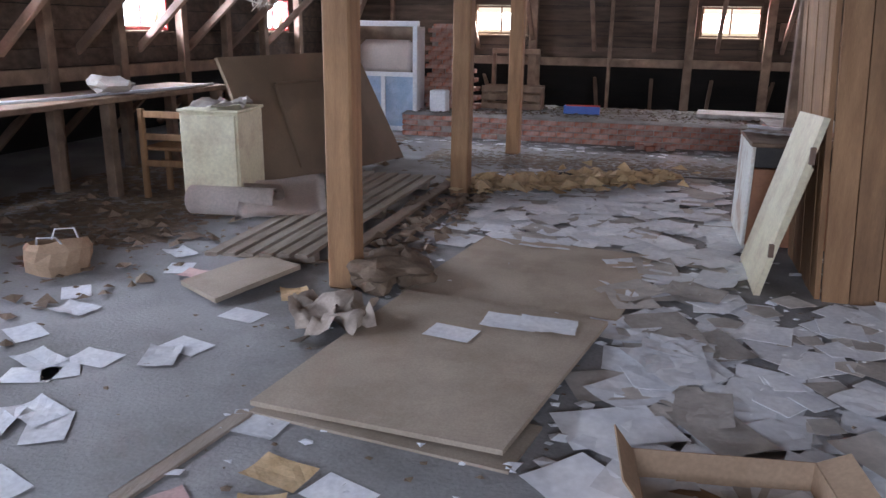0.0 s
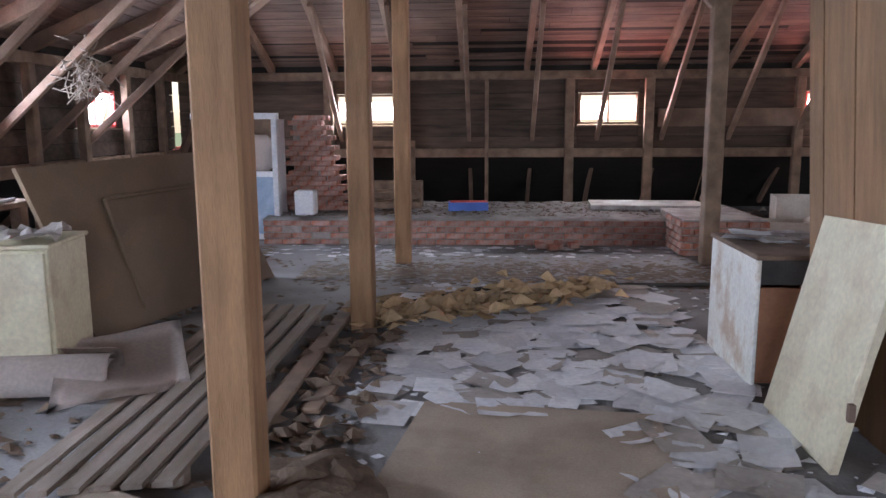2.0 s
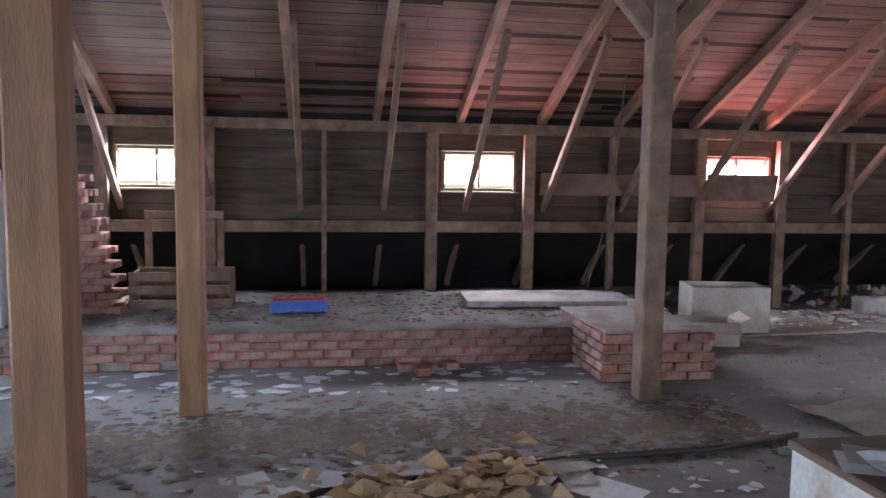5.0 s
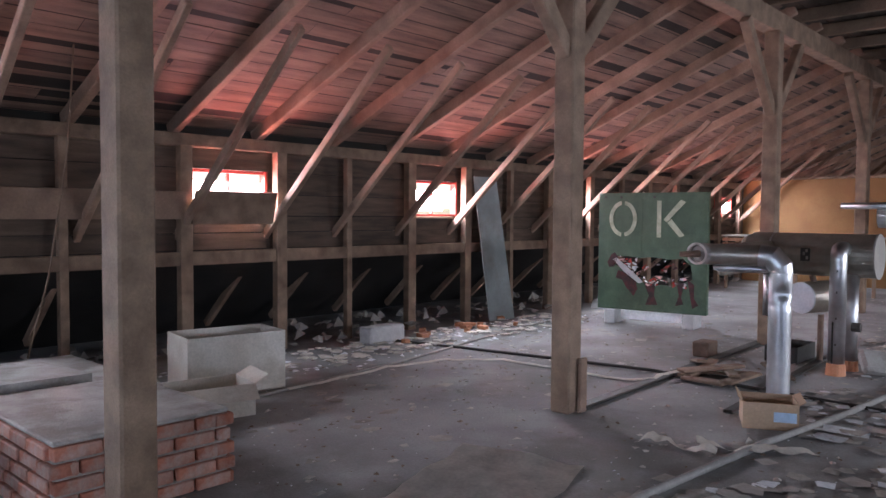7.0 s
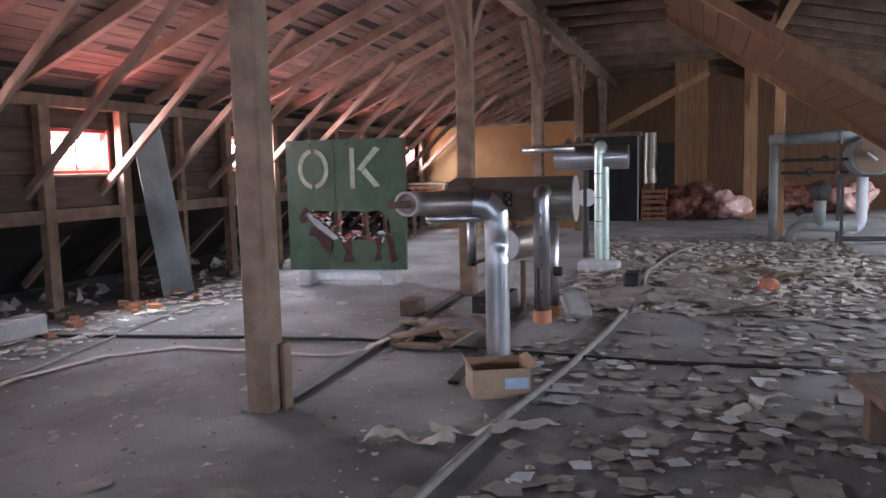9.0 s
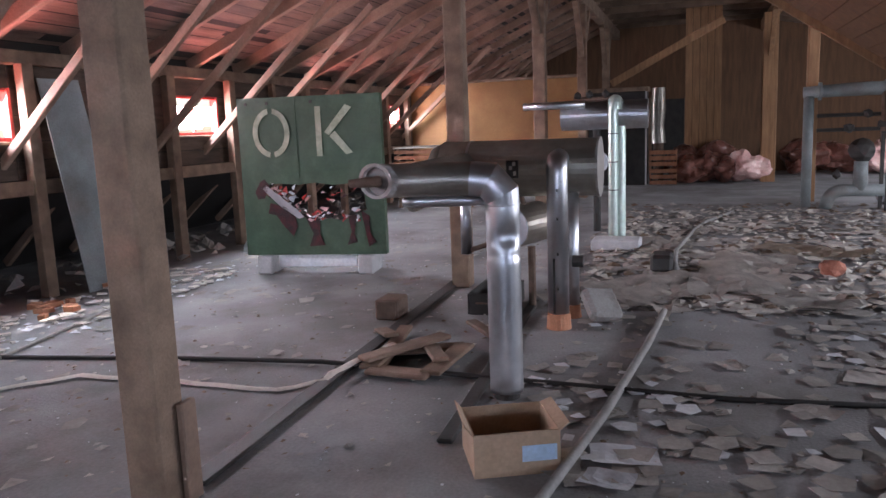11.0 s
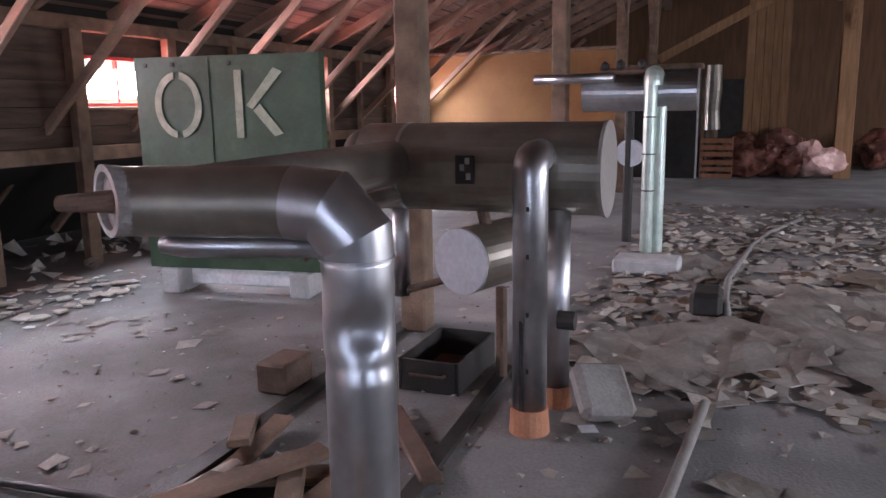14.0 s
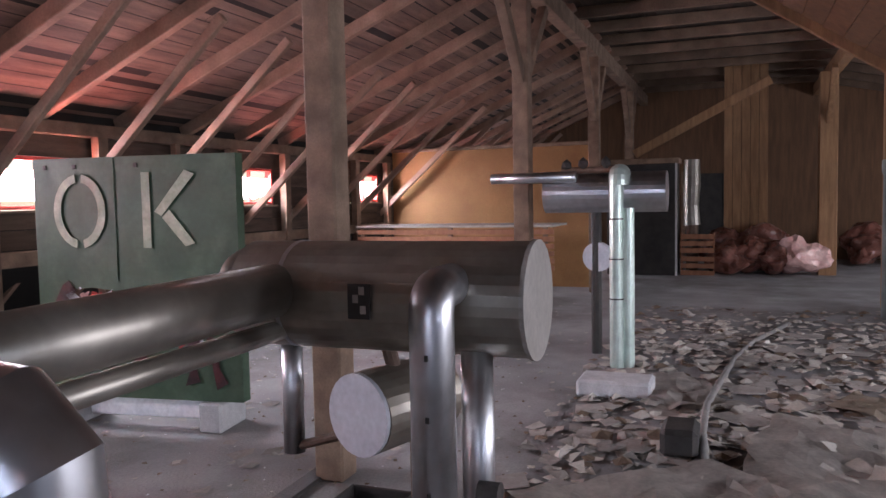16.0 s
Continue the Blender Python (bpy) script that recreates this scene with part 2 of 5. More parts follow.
M_ENDW = mat("end_wall_boards", (0.11, 0.055, 0.027), (0.18, 0.094, 0.048), 3.0, 0.85, 0.3, stretch=(4, 4, 0.5), rand=0.1)
M_GLASS = bpy.data.materials.new("window_glass")
M_GLASS.use_nodes = True
gb = M_GLASS.node_tree.nodes["Principled BSDF"]
gb.inputs["Transmission Weight"].default_value, gb.inputs["Roughness"].default_value, gb.inputs["IOR"].default_value = 1.0, 0.02, 1.02


# ---- mesh helpers ----
def mesh_of(name, bm, material, smooth=False):
    me = bpy.data.meshes.new(name)
    bmesh.ops.recalc_face_normals(bm, faces=bm.faces)
    bm.to_mesh(me)
    bm.free()
    me.materials.append(material)
    if smooth:
        for p in me.polygons:
            p.use_smooth = True
    return me


def part(name, bm, material, parent, label="", smooth=False, m=None):
    ob = new(name, bm if isinstance(bm, bpy.types.Mesh) else mesh_of(name, bm, material, smooth))
    ob.parent = parent
    if m is not None:
        ob.matrix_basis = m
    return tagged(ob, label) if label else ob


def thing(name, label, category, group="", kind="", m=None):
    ob = new(name)
    ob.empty_display_size = 0.1
    if m is not None:
        ob.matrix_basis = m
    return tagged(ob, label, category, group, kind)


def single(name, bm, material, label, category, group="", kind="", smooth=False, m=None):
    ob = part(name, bm, material, None, "", smooth, m)
    return tagged(ob, label, category, group, kind)


CUBE = ((-1, -1, -1), (1, -1, -1), (1, 1, -1), (-1, 1, -1), (-1, -1, 1), (1, -1, 1), (1, 1, 1), (-1, 1, 1))
QUADS = ((3, 2, 1, 0), (4, 5, 6, 7), (0, 1, 5, 4), (1, 2, 6, 5), (2, 3, 7, 6), (3, 0, 4, 7))


def add_box(bm, m, sx, sy, sz, bevel=0.0):
    """A box of full size sx, sy, sz in the pose m."""
    if bevel <= 0:
        vs = [bm.verts.new(m @ Vector((x * sx / 2, y * sy / 2, z * sz / 2))) for x, y, z in CUBE]
        for q in QUADS:
            bm.faces.new([vs[i] for i in q])
        return bm
    t = bmesh.new()
    add_box(t, Matrix.Identity(4), sx, sy, sz)
    bmesh.ops.bevel(t, geom=t.edges[:], offset=bevel, segments=1, affect="EDGES")
    vm = {v: bm.verts.new(m @ v.co) for v in t.verts}
    for f in t.faces:
        bm.faces.new([vm[v] for v in f.verts])
    t.free()
    return bm


def box(x0, x1, y0, y1, z0, z1, bevel=0.006, bm=None):
    bm = bm or bmesh.new()
    return add_box(bm, Matrix.Translation(((x0 + x1) / 2, (y0 + y1) / 2, (z0 + z1) / 2)), x1 - x0, y1 - y0, z1 - z0, bevel)


def along(p, q, up=(0, 0, 1)):
    """A pose at the middle of p and q, its x axis from p to q, its z axis as near up as may be."""
    p, q = Vector(p), Vector(q)
    x = (q - p).normalized()
    y = Vector(up).cross(x)
    if y.length < 1e-4:
        y = Vector((0, 1, 0)).cross(x)
    y.normalize()
    z = x.cross(y)
    m = Matrix((x, y, z)).transposed().to_4x4()
    m.translation = (p + q) / 2
    return m


def beam(p, q, w, h, bevel=0.008, bm=None, up=(0, 0, 1)):
    bm = bm or bmesh.new()
    return add_box(bm, along(p, q, up), (Vector(q) - Vector(p)).length, w, h, bevel)


def tube(points, r, n=18, bm=None, cap=True, squash=None):
    """A pipe of radius r (or radii) along points."""
    bm = bm or bmesh.new()
    pts = [Vector(p) for p in points]
    rad = r if isinstance(r, (list, tuple)) else [r] * len(pts)
    rings, ref = [], None
    for i, p in enumerate(pts):
        d = (pts[min(i + 1, len(pts) - 1)] - pts[max(i - 1, 0)]).normalized()
        if ref is None:
            ref = Vector((0, 0, 1)) if abs(d.z) < 0.9 else Vector((1, 0, 0))
        u = (ref - d * ref.dot(d)).normalized()
        ref = u
        v = d.cross(u)
        rings.append([bm.verts.new(p + (u * math.cos(2 * math.pi * k / n) + v * math.sin(2 * math.pi * k / n)) * rad[i]) for k in range(n)])
    for a, b in zip(rings, rings[1:]):
        for k in range(n):
            bm.faces.new((a[k], a[(k + 1) % n], b[(k + 1) % n], b[k]))
    if cap:
        bm.faces.new(rings[0][::-1])
        bm.faces.new(rings[-1])
    return bm


def slab(corners, thick, bm=None):
    """A sheet on four corners, thickened along its normal."""
    bm = bm or bmesh.new()
    c = [Vector(p) for p in corners]
    n = (c[1] - c[0]).cross(c[3] - c[0]).normalized() * thick
    lo = [bm.verts.new(p) for p in c]
    hi = [bm.verts.new(p + n) for p in c]
    k = len(c)
    bm.faces.new(lo[::-1])
    bm.faces.new(hi)
    for i in range(k):
        bm.faces.new((lo[i], lo[(i + 1) % k], hi[(i + 1) % k], hi[i]))
    return bm


def prism(outline, thick, bm=None, m=None):
    """A flat outline (x, y) thickened along z, in the pose m."""
    bm = bm or bmesh.new()
    m = m or Matrix.Identity(4)
    lo = [bm.verts.new(m @ Vector((x, y, 0))) for x, y in outline]
    hi = [bm.verts.new(m @ Vector((x, y, thick))) for x, y in outline]
    bm.faces.new(lo[::-1])
    bm.faces.new(hi)
    k = len(lo)
    for i in range(k):
        bm.faces.new((lo[i], lo[(i + 1) % k], hi[(i + 1) % k], hi[i]))
    return bm


def sheet(w, h, nx, ny, amp, seed, curl=0.0, thick=0.0):
    """A crumpled sheet round the origin."""
    bm = bmesh.new()
    rows = []
    for j in range(ny + 1):
        row = []
        for i in range(nx + 1):
            x, y = (i / nx - 0.5) * w, (j / ny - 0.5) * h
            z = amp * (noise.noise(Vector((x * 5 / max(w, .2), y * 5 / max(w, .2), seed * 3.7))) + 0.55) + curl * (2 * x / w) ** 2 * (0.5 + j / ny)
            row.append(bm.verts.new((x + amp * noise.noise(Vector((x * 9, y * 9, seed + 9))), y + amp * noise.noise(Vector((y * 9, x * 9, seed + 5))), max(0.002, z))))
        rows.append(row)
    for j in range(ny):
        for i in range(nx):
            bm.faces.new((rows[j][i], rows[j][i + 1], rows[j + 1][i + 1], rows[j + 1][i]))
    if thick:
        bmesh.ops.solidify(bm, geom=bm.faces[:], thickness=thick)
    return bm


def lump(r, seed, squash=0.6, rough=0.45, n=2):
    bm = bmesh.new()
    bmesh.ops.create_icosphere(bm, subdivisions=n, radius=r)
    for v in bm.verts:
        v.co *= 1 + rough * noise.noise(v.co / r * 1.3 + Vector((seed, seed * 2, 0)))
        v.co.z = v.co.z * squash
    z0 = min(v.co.z for v in bm.verts)
    for v in bm.verts:
        v.co.z -= z0
    return bm


def at(x, y, z=0.0, rz=0.0, rx=0.0, ry=0.0):
    return pose(x, y, z, rx, ry, rz)


# ---- ground, floor and outside ----
X_END, Y_START = 26.5, -4.6
single("ground", box(-400, 400, -400, 400, -4.2, -4.0, 0), M_GRASS, "green ground far below outside the attic", "ground", kind="structure")
single("floor", box(-6.2, X_END, Y_START, 15.4, -0.25, 0.0, 0), M_FLOOR, "dusty grey concrete attic floor with dark stains", "floor", kind="structure")
single("outer_roof_main", slab([(-6.0, 13.28, 1.10), (X_END, 13.28, 1.10), (X_END, 15.3, -0.1), (-6.0, 15.3, -0.1)], 0.06), M_TILE, "steep lower roof of sunlit red tiles", "roof", kind="structure")
single("outer_roof_side", slab([(-4.23, 15.3, 1.10), (-4.23, Y_START, 1.10), (-6.2, Y_START, -0.1), (-6.2, 15.3, -0.1)], -0.06), M_TILE, "steep lower roof of red tiles", "roof", kind="structure")
single("eave_lining_main", slab([(-6.0, 13.22, 1.08), (X_END, 13.22, 1.08), (X_END, 15.2, -0.1), (-6.0, 15.2, -0.1)], -0.03), M_SHADE_DARK, "sloping eave boards with their shade painted near black", "wall", kind="structure")
single("eave_lining_side", slab([(-4.17, 15.2, 1.08), (-4.17, Y_START, 1.08), (-6.1, Y_START, -0.1), (-6.1, 15.2, -0.1)], 0.03), M_SHADE_DARK, "sloping eave boards with their shade painted near black", "wall", kind="structure")


# ---- roof: boards in one mesh a slope, rafters as parts ----
def roof_z(d):
    return PLATE + SLOPE * d


RUN = EAVE_Y - ROW_Y
TOP = roof_z(RUN)
bm_main, bm_side = bmesh.new(), bmesh.new()
d = -0.25
while d < RUN + 0.1:
    w = R.uniform(0.13, 0.19)
    for side in (0, 1):
        bm = bm_side if side else bm_main
        a, end = (EAVE_X + max(d, 0), X_END) if not side else (Y_START, EAVE_Y - max(d, 0))
        p = a
        while p < end - 0.05:
            q = min(end, p + R.uniform(3.0, 5.5))
            z0 = roof_z(d) + 0.165 + R.uniform(-0.001, 0.0015)
            z1 = roof_z(d + w - 0.012) + 0.165 + R.uniform(-0.001, 0.0015)
            y0, y1 = EAVE_Y - d, EAVE_Y - d - w + R.uniform(0.006, 0.02)
            if side:
                y0, y1 = EAVE_X + d, EAVE_X + d + w - R.uniform(0.006, 0.02)
                slab([(y0, p, z0), (y1, p, z1), (y1, q - 0.006, z1), (y0, q - 0.006, z0)], 0.022, bm)
            else:
                slab([(p, y0, z0), (q - 0.006, y0, z0), (q - 0.006, y1, z1), (p, y1, z1)], 0.022, bm)
            p = q
    d += w
single("ceiling_main_slope", bm_main, M_ROOF, "sloping roof underside of old reddish-brown boards", "ceiling", kind="structure")
single("ceiling_side_slope", bm_side, M_ROOFS, "sloping roof underside of old brown boards", "ceiling", kind="structure")
single("roof_skin_main", slab([(-4.6, 13.5, roof_z(-0.4) + 0.23), (X_END, 13.5, roof_z(-0.4) + 0.23), (X_END, 9.2, roof_z(3.9) + 0.23), (-0.7, 9.2, roof_z(3.9) + 0.23)], 0.08), M_SHADE_DARK, "roof skin painted near black as shade in the gaps", "roof", kind="structure")
single("roof_skin_side", slab([(-4.45, Y_START, roof_z(-0.4) + 0.23), (-0.1, Y_START, roof_z(3.95) + 0.23), (-0.1, 9.9, roof_z(3.95) + 0.23), (-4.45, 13.6, roof_z(-0.4) + 0.23)], 0.08), M_SHADE_DARK, "roof skin painted near black as shade in the gaps", "roof", kind="structure")

roof_frame = thing("roof_frame", "timber roof frame of rafters, struts, purlins and joists", "roof frame", kind="structure")


def rafter_at(c, side):
    run = min(RUN + 0.05, c - EAVE_X) if not side else min(RUN + 0.05, EAVE_Y - c)
    if run < 0.6:
        return
    w, h = R.uniform(0.075, 0.095), 0.15
    j = R.uniform(-0.02, 0.02)
    lo, hi = (EAVE_Y + 0.1, roof_z(-0.1) + 0.085), (EAVE_Y - run, roof_z(run) + 0.085)
    if side:
        lo, hi = (EAVE_X - 0.1, lo[1]), (EAVE_X + run, hi[1])
        p, q = (lo[0], c + j, lo[1]), (hi[0], c, hi[1])
    else:
        p, q = (c + j, lo[0], lo[1]), (c, hi[0], hi[1])
    part("rafter", beam(p, q, w, h), M_RAFT, roof_frame)
    if run > 2.2:
        s = 0.09
        j = R.uniform(-0.05, 0.05)
        if side:
            p, q = (EAVE_X + 1.95, c + s, 3.05), (EAVE_X - 1.35, c + s + j, 0.15)
        else:
            p, q = (c + s, EAVE_Y - 1.95, 3.05), (c + s + j, EAVE_Y + 1.35, 0.15)
        part("strut", beam(p, q, 0.065, 0.085), M_RAFT, roof_frame)


for k in range(-4, 30):
    rafter_at(0.5 + 1.01 * k, 0)
for k in range(-4, 14):
    rafter_at(0.15 + 1.01 * k, 1)
part("hip_rafter", beam((EAVE_X - 0.05, EAVE_Y + 0.05, roof_z(0) + 0.05), (ROW_X, ROW_Y, TOP + 0.05), 0.13, 0.2), M_RAFT, roof_frame)
part("hip_strut", beam((-2.5, 11.5, 3.05), (-4.6, 13.6, 0.2), 0.1, 0.1), M_RAFT, roof_frame)
part("purlin", beam((-0.3, ROW_Y, 3.78), (X_END, ROW_Y, 3.78), 0.17, 0.24), M_OLD, roof_frame)
part("purlin", beam((ROW_X, Y_START, 3.78), (ROW_X, ROW_Y - 0.09, 3.78), 0.17, 0.24), M_POST, roof_frame)
part("purlin", beam((3.6, 5.5, 3.78), (X_END, 5.5, 3.78), 0.17, 0.24), M_POST, roof_frame)
part("purlin", beam((3.6, Y_START, 3.78), (3.6, 5.4, 3.78), 0.17, 0.24), M_POST, roof_frame)
part("wall_plate", beam((EAVE_X, EAVE_Y + 0.02, 2.24), (X_END, EAVE_Y + 0.02, 2.24), 0.15, 0.13), M_OLD, roof_frame)
part("wall_plate", beam((EAVE_X - 0.02, Y_START, 2.24), (EAVE_X - 0.02, EAVE_Y - 0.08, 2.24), 0.15, 0.13), M_OLD, roof_frame)
part("rail", beam((EAVE_X, EAVE_Y - 0.06, 1.05), (X_END, EAVE_Y - 0.06, 1.05), 0.07, 0.14), M_OLD, roof_frame)
part("rail", beam((EAVE_X + 0.06, Y_START, 1.05), (EAVE_X + 0.06, EAVE_Y - 0.1, 1.05), 0.07, 0.14), M_OLD, roof_frame)
x = 0.6
while x < X_END:
    part("ceiling_joist", beam((x, 5.3, 3.98), (x + R.uniform(-.05, .05), ROW_Y + 0.3, 3.98), 0.08, 0.15), M_JOIST, roof_frame)
    x += 1.01
y = Y_START + 0.4
while y < 5.2:
    part("ceiling_joist", beam((ROW_X - 0.3, y, 3.98), (3.8, y, 3.98), 0.08, 0.15), M_JOIST, roof_frame)
    y += 1.01
bm = bmesh.new()
y = Y_START
while y < ROW_Y + 0.1:
    w = R.uniform(0.14, 0.2)
    x0 = -0.3
    while x0 < X_END:
        x1 = min(X_END, x0 + R.uniform(3, 5))
        if y < 5.4:
            x1 = min(x1, 4.0)
        z = 4.075 + R.uniform(-0.001, 0.002)
        box(x0, x1 - 0.006, y, y + w - 0.01, z, z + 0.02, 0, bm)
        x0 = x1
        if y < 5.4 and x0 >= 3.99:
            break
    y += w
single("ceiling_flat", bm, M_CEIL, "flat ceiling of old boards on joists, shade painted in", "ceiling", kind="structure")
single("roof_skin_top", box(-0.4, X_END, Y_START, ROW_Y + 0.1, 4.16, 4.22, 0), M_SHADE_DARK, "roof deck above the flat ceiling", "roof", kind="structure")
# the far slope of the long wing and of the short wing
bm = bmesh.new()
d = 0.0
while d < 10.2:
    w = R.uniform(0.14, 0.2)
    y0, z0 = 5.5 - d, 4.13 - 0.22 * d
    y1, z1 = 5.5 - d - w + 0.01, 4.13 - 0.22 * (d + w - 0.01)
    slab([(3.6, y0, z0), (3.6, y1, z1), (X_END, y1, z1), (X_END, y0, z0)], 0.03, bm)
    d += w
single("ceiling_far_slope", bm, M_CEIL, "sloping roof underside of brown boards, shade painted in", "ceiling", kind="structure")
x = 9.0
while x < X_END:
    part("rafter", beam((x, 5.5, 4.0), (x, -4.5, 1.8), 0.085, 0.15), M_JOIST, roof_frame)
    x += 1.01


# ---- eave walls with windows, one plank a piece ----
def eave_wall(name, side, windows, start, end, label):
    w = thing(name, label, "wall", kind="structure")
    zs = [1.12, 1.30, 1.48, 1.72, 1.97, 2.18]
    cuts = [start] + [v for a in windows for v in (a, a + WIN_W)] + [end]
    spans = [(cuts[i], cuts[i + 1], i % 2 == 1) for i in range(len(cuts) - 1)]
    for a, b, is_window in spans:
        for z0, z1 in zip(zs, zs[1:]):
            if is_window and WIN_LO - 0.01 < (z0 + z1) / 2 < WIN_HI + 0.01:
                continue
            p = a
            while p < b - 0.02:
                q = min(b, p + 3.4)
                jt = R.uniform(-0.006, 0.006)
                m = Matrix.Translation(((p + q) / 2, EAVE_Y + 0.07 + jt, (z0 + z1) / 2)) if not side else Matrix.Translation((EAVE_X - 0.07 - jt, (p + q) / 2, (z0 + z1) / 2))
                sz = (q - p - 0.002, 0.03, z1 - z0 - R.uniform(0.004, 0.014))
                if side:
                    sz = (sz[1], sz[0], sz[2])
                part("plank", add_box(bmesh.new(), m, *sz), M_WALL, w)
                p = q
    # Backing added outside the planks to stop sun leaking through their gaps.
    for a, b, is_window in spans:
        for z0, z1 in (((1.02, WIN_LO - 0.003), (WIN_HI + 0.003, 2.55)) if is_window else ((1.02, 2.55),)):
            s = box(a, b, EAVE_Y + 0.105, EAVE_Y + 0.14, z0, z1, 0) if not side else box(EAVE_X - 0.14, EAVE_X - 0.105, a, b, z0, z1, 0)
            part("sheathing", s, M_SHADE_DARK, w)
    return w


eave_wall("wall_main", 0, MAIN_WINDOWS, EAVE_X, X_END, "low eave wall of dark horizontal boards")
eave_wall("wall_side", 1, SIDE_WINDOWS, Y_START, EAVE_Y - 0.05, "low eave wall of dark horizontal boards")


def window(k, c, side):
    paint = M_OLD if k < 3 else M_RED
    w = thing("window_%d" % k, "small two-light attic window with peeling red wooden frame", "window", "attic windows", "structure")
    h = WIN_W / 2
    mid = (WIN_LO + WIN_HI) / 2
    T = (lambda u, v, z: Matrix.Translation((c + h + u, EAVE_Y + 0.08 + v, z))) if not side else (lambda u, v, z: Matrix.Translation((EAVE_X - 0.08 - v, c + h + u, z)) @ pose(0, 0, 0, 0, 0, 90))
    for u in (-h + 0.022, h - 0.022):
        part("jamb", add_box(bmesh.new(), T(u, 0, mid), 0.04, 0.1, WIN_HI - WIN_LO - 0.006, 0.004), paint, w)
    for z in (WIN_LO + 0.022, WIN_HI - 0.022):
        part("crosspiece", add_box(bmesh.new(), T(0, 0, z), WIN_W - 0.09, 0.09, 0.035, 0.004), paint, w)
    part("mullion", add_box(bmesh.new(), T(0, 0.01, mid), 0.025, 0.05, WIN_HI - WIN_LO - 0.08, 0.004), paint, w)
    for u in (-h / 2, h / 2):
        g = part("pane", add_box(bmesh.new(), T(u, 0.012, mid), h - 0.06, 0.004, WIN_HI - WIN_LO - 0.085), M_GLASS, w)
        g.visible_shadow = False
    part("sill", add_box(bmesh.new(), T(0, -0.06, WIN_LO - 0.014), WIN_W + 0.04, 0.1, 0.024, 0.004), M_OLD, w)


k = 1
for c in MAIN_WINDOWS:
    window(k, c, 0)
    k += 1
for c in SIDE_WINDOWS:
    window(k, c, 1)
    k += 1
studs = thing("wall_studs", "upright timber studs of the eave walls", "studs", kind="structure")
for x, w in [(-3.0, .07), (-1.6, .14), (-0.43, .14), (0.88, .06), (2.16, .14), (3.37, .14), (4.45, .08), (5.62, .13), (6.76, .13), (7.75, .08), (8.8, .14), (9.92, .13), (10.95, .08), (11.95, .14), (13.2, .13), (14.3, .08), (15.3, .14), (16.5, .13), (17.5, .08), (18.6, .14), (19.8, .13), (21.9, .13), (23.1, .13)]:
    part("stud", box(x - w / 2, x + w / 2, EAVE_Y - 0.12 + (0.02 if w < .1 else 0), EAVE_Y - 0.02, 0, 2.18), M_OLD, studs)
for y in (-2.7, -1.5, 0.5, 1.65, 3.6, 4.75, 5.74, 6.8, 7.98, 9.0, 10.04, 11.2, 12.3):
    part("stud", box(EAVE_X + 0.02, EAVE_X + 0.12, y - 0.06, y + 0.06, 0, 2.18), M_OLD, studs)
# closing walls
# The south wall is unseen; it is added to hold the fill lamps.
ws = thing("added_wall_south", "added unseen boarded wall with openings for fill lamps", "wall", kind="structure")
cuts = [8.0] + [v for a in SOUTH_FILL_GAPS for v in (a, a + 1.3)] + [X_END]
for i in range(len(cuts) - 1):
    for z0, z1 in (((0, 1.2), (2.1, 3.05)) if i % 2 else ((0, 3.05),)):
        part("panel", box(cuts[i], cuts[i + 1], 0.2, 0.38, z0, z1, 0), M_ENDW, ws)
part("return_wall", box(7.9, 7.998, Y_START, 0.38, 0, 3.3, 0), M_ENDW, ws)
single("wall_end", box(X_END - 0.15, X_END, Y_START, 15, 0, 4.2, 0), M_ENDW, "brown boarded wall at the far end", "wall", kind="structure")
single("wall_back", box(-6.2, X_END, Y_START - 0.15, Y_START, 0, 4.2, 0), M_OLD, "brown boarded wall behind the start", "wall", kind="structure")

# ---- posts with knee braces ----
def post(x, y, braces="x", top=3.66, w=0.17, label="tall square brown timber post with knee braces under the purlin", z0=0.0, mm=M_POST):
    p = thing("timber_post", label, "post", "roof posts", m=at(x, y, z0, R.uniform(-1.5, 1.5)))
    part("shaft", box(-w / 2, w / 2, -w / 2, w / 2, 0, top - z0, 0.012), mm, p)
    for s in (-1, 1):
        if "x" in braces:
            part("knee_brace", beam((s * 0.05, 0, 2.72 - z0), (s * 0.92, 0, 3.64 - z0), 0.1, 0.13), mm, p)
        if "y" in braces:
            part("knee_brace", beam((0, s * 0.05, 2.72 - z0), (0, s * 0.92, 3.64 - z0), 0.1, 0.13), mm, p)
    return p


post(ROW_X, 3.62, "y")
post(ROW_X, 6.48, "y")
post(ROW_X, 9.25, "")
post(3.28, 9.25, mm=M_OLD)
pd = post(6.69, 9.22, label="square grey timber post with a batten nailed at its foot", mm=M_OLD)
part("batten", box(0.02, 0.11, -0.125, -0.092, 0, 0.42, 0.006), M_RAFT, pd)
for px in (10.95, 15.1, 19.4, 23.6):
    post(px, 9.21 if px < 11 else 9.25, mm=M_OLD)
post(22.8, 5.63, w=0.3, label="thick square timber post with a kinked head")
post(18.4, 5.35, "")
post(15.25, 4.0, "", top=3.7)
post(7.6, 5.0, "", top=4.0)

# ---- leaning plank partition beside the aisle ----
pp = thing("plank_partition", "upright brown boards leaning beside the cabinet", "partition")
for i in range(6):
    y0 = 4.26 + i * 0.172
    part("side_plank", slab([(2.78, y0 + 0.166, 0.0), (2.78, y0, 0.0), (2.52, y0 + 0.01, 3.7), (2.52, y0 + 0.176, 3.7)], 0.03 + 0.004 * (i % 2)), M_POST, pp)
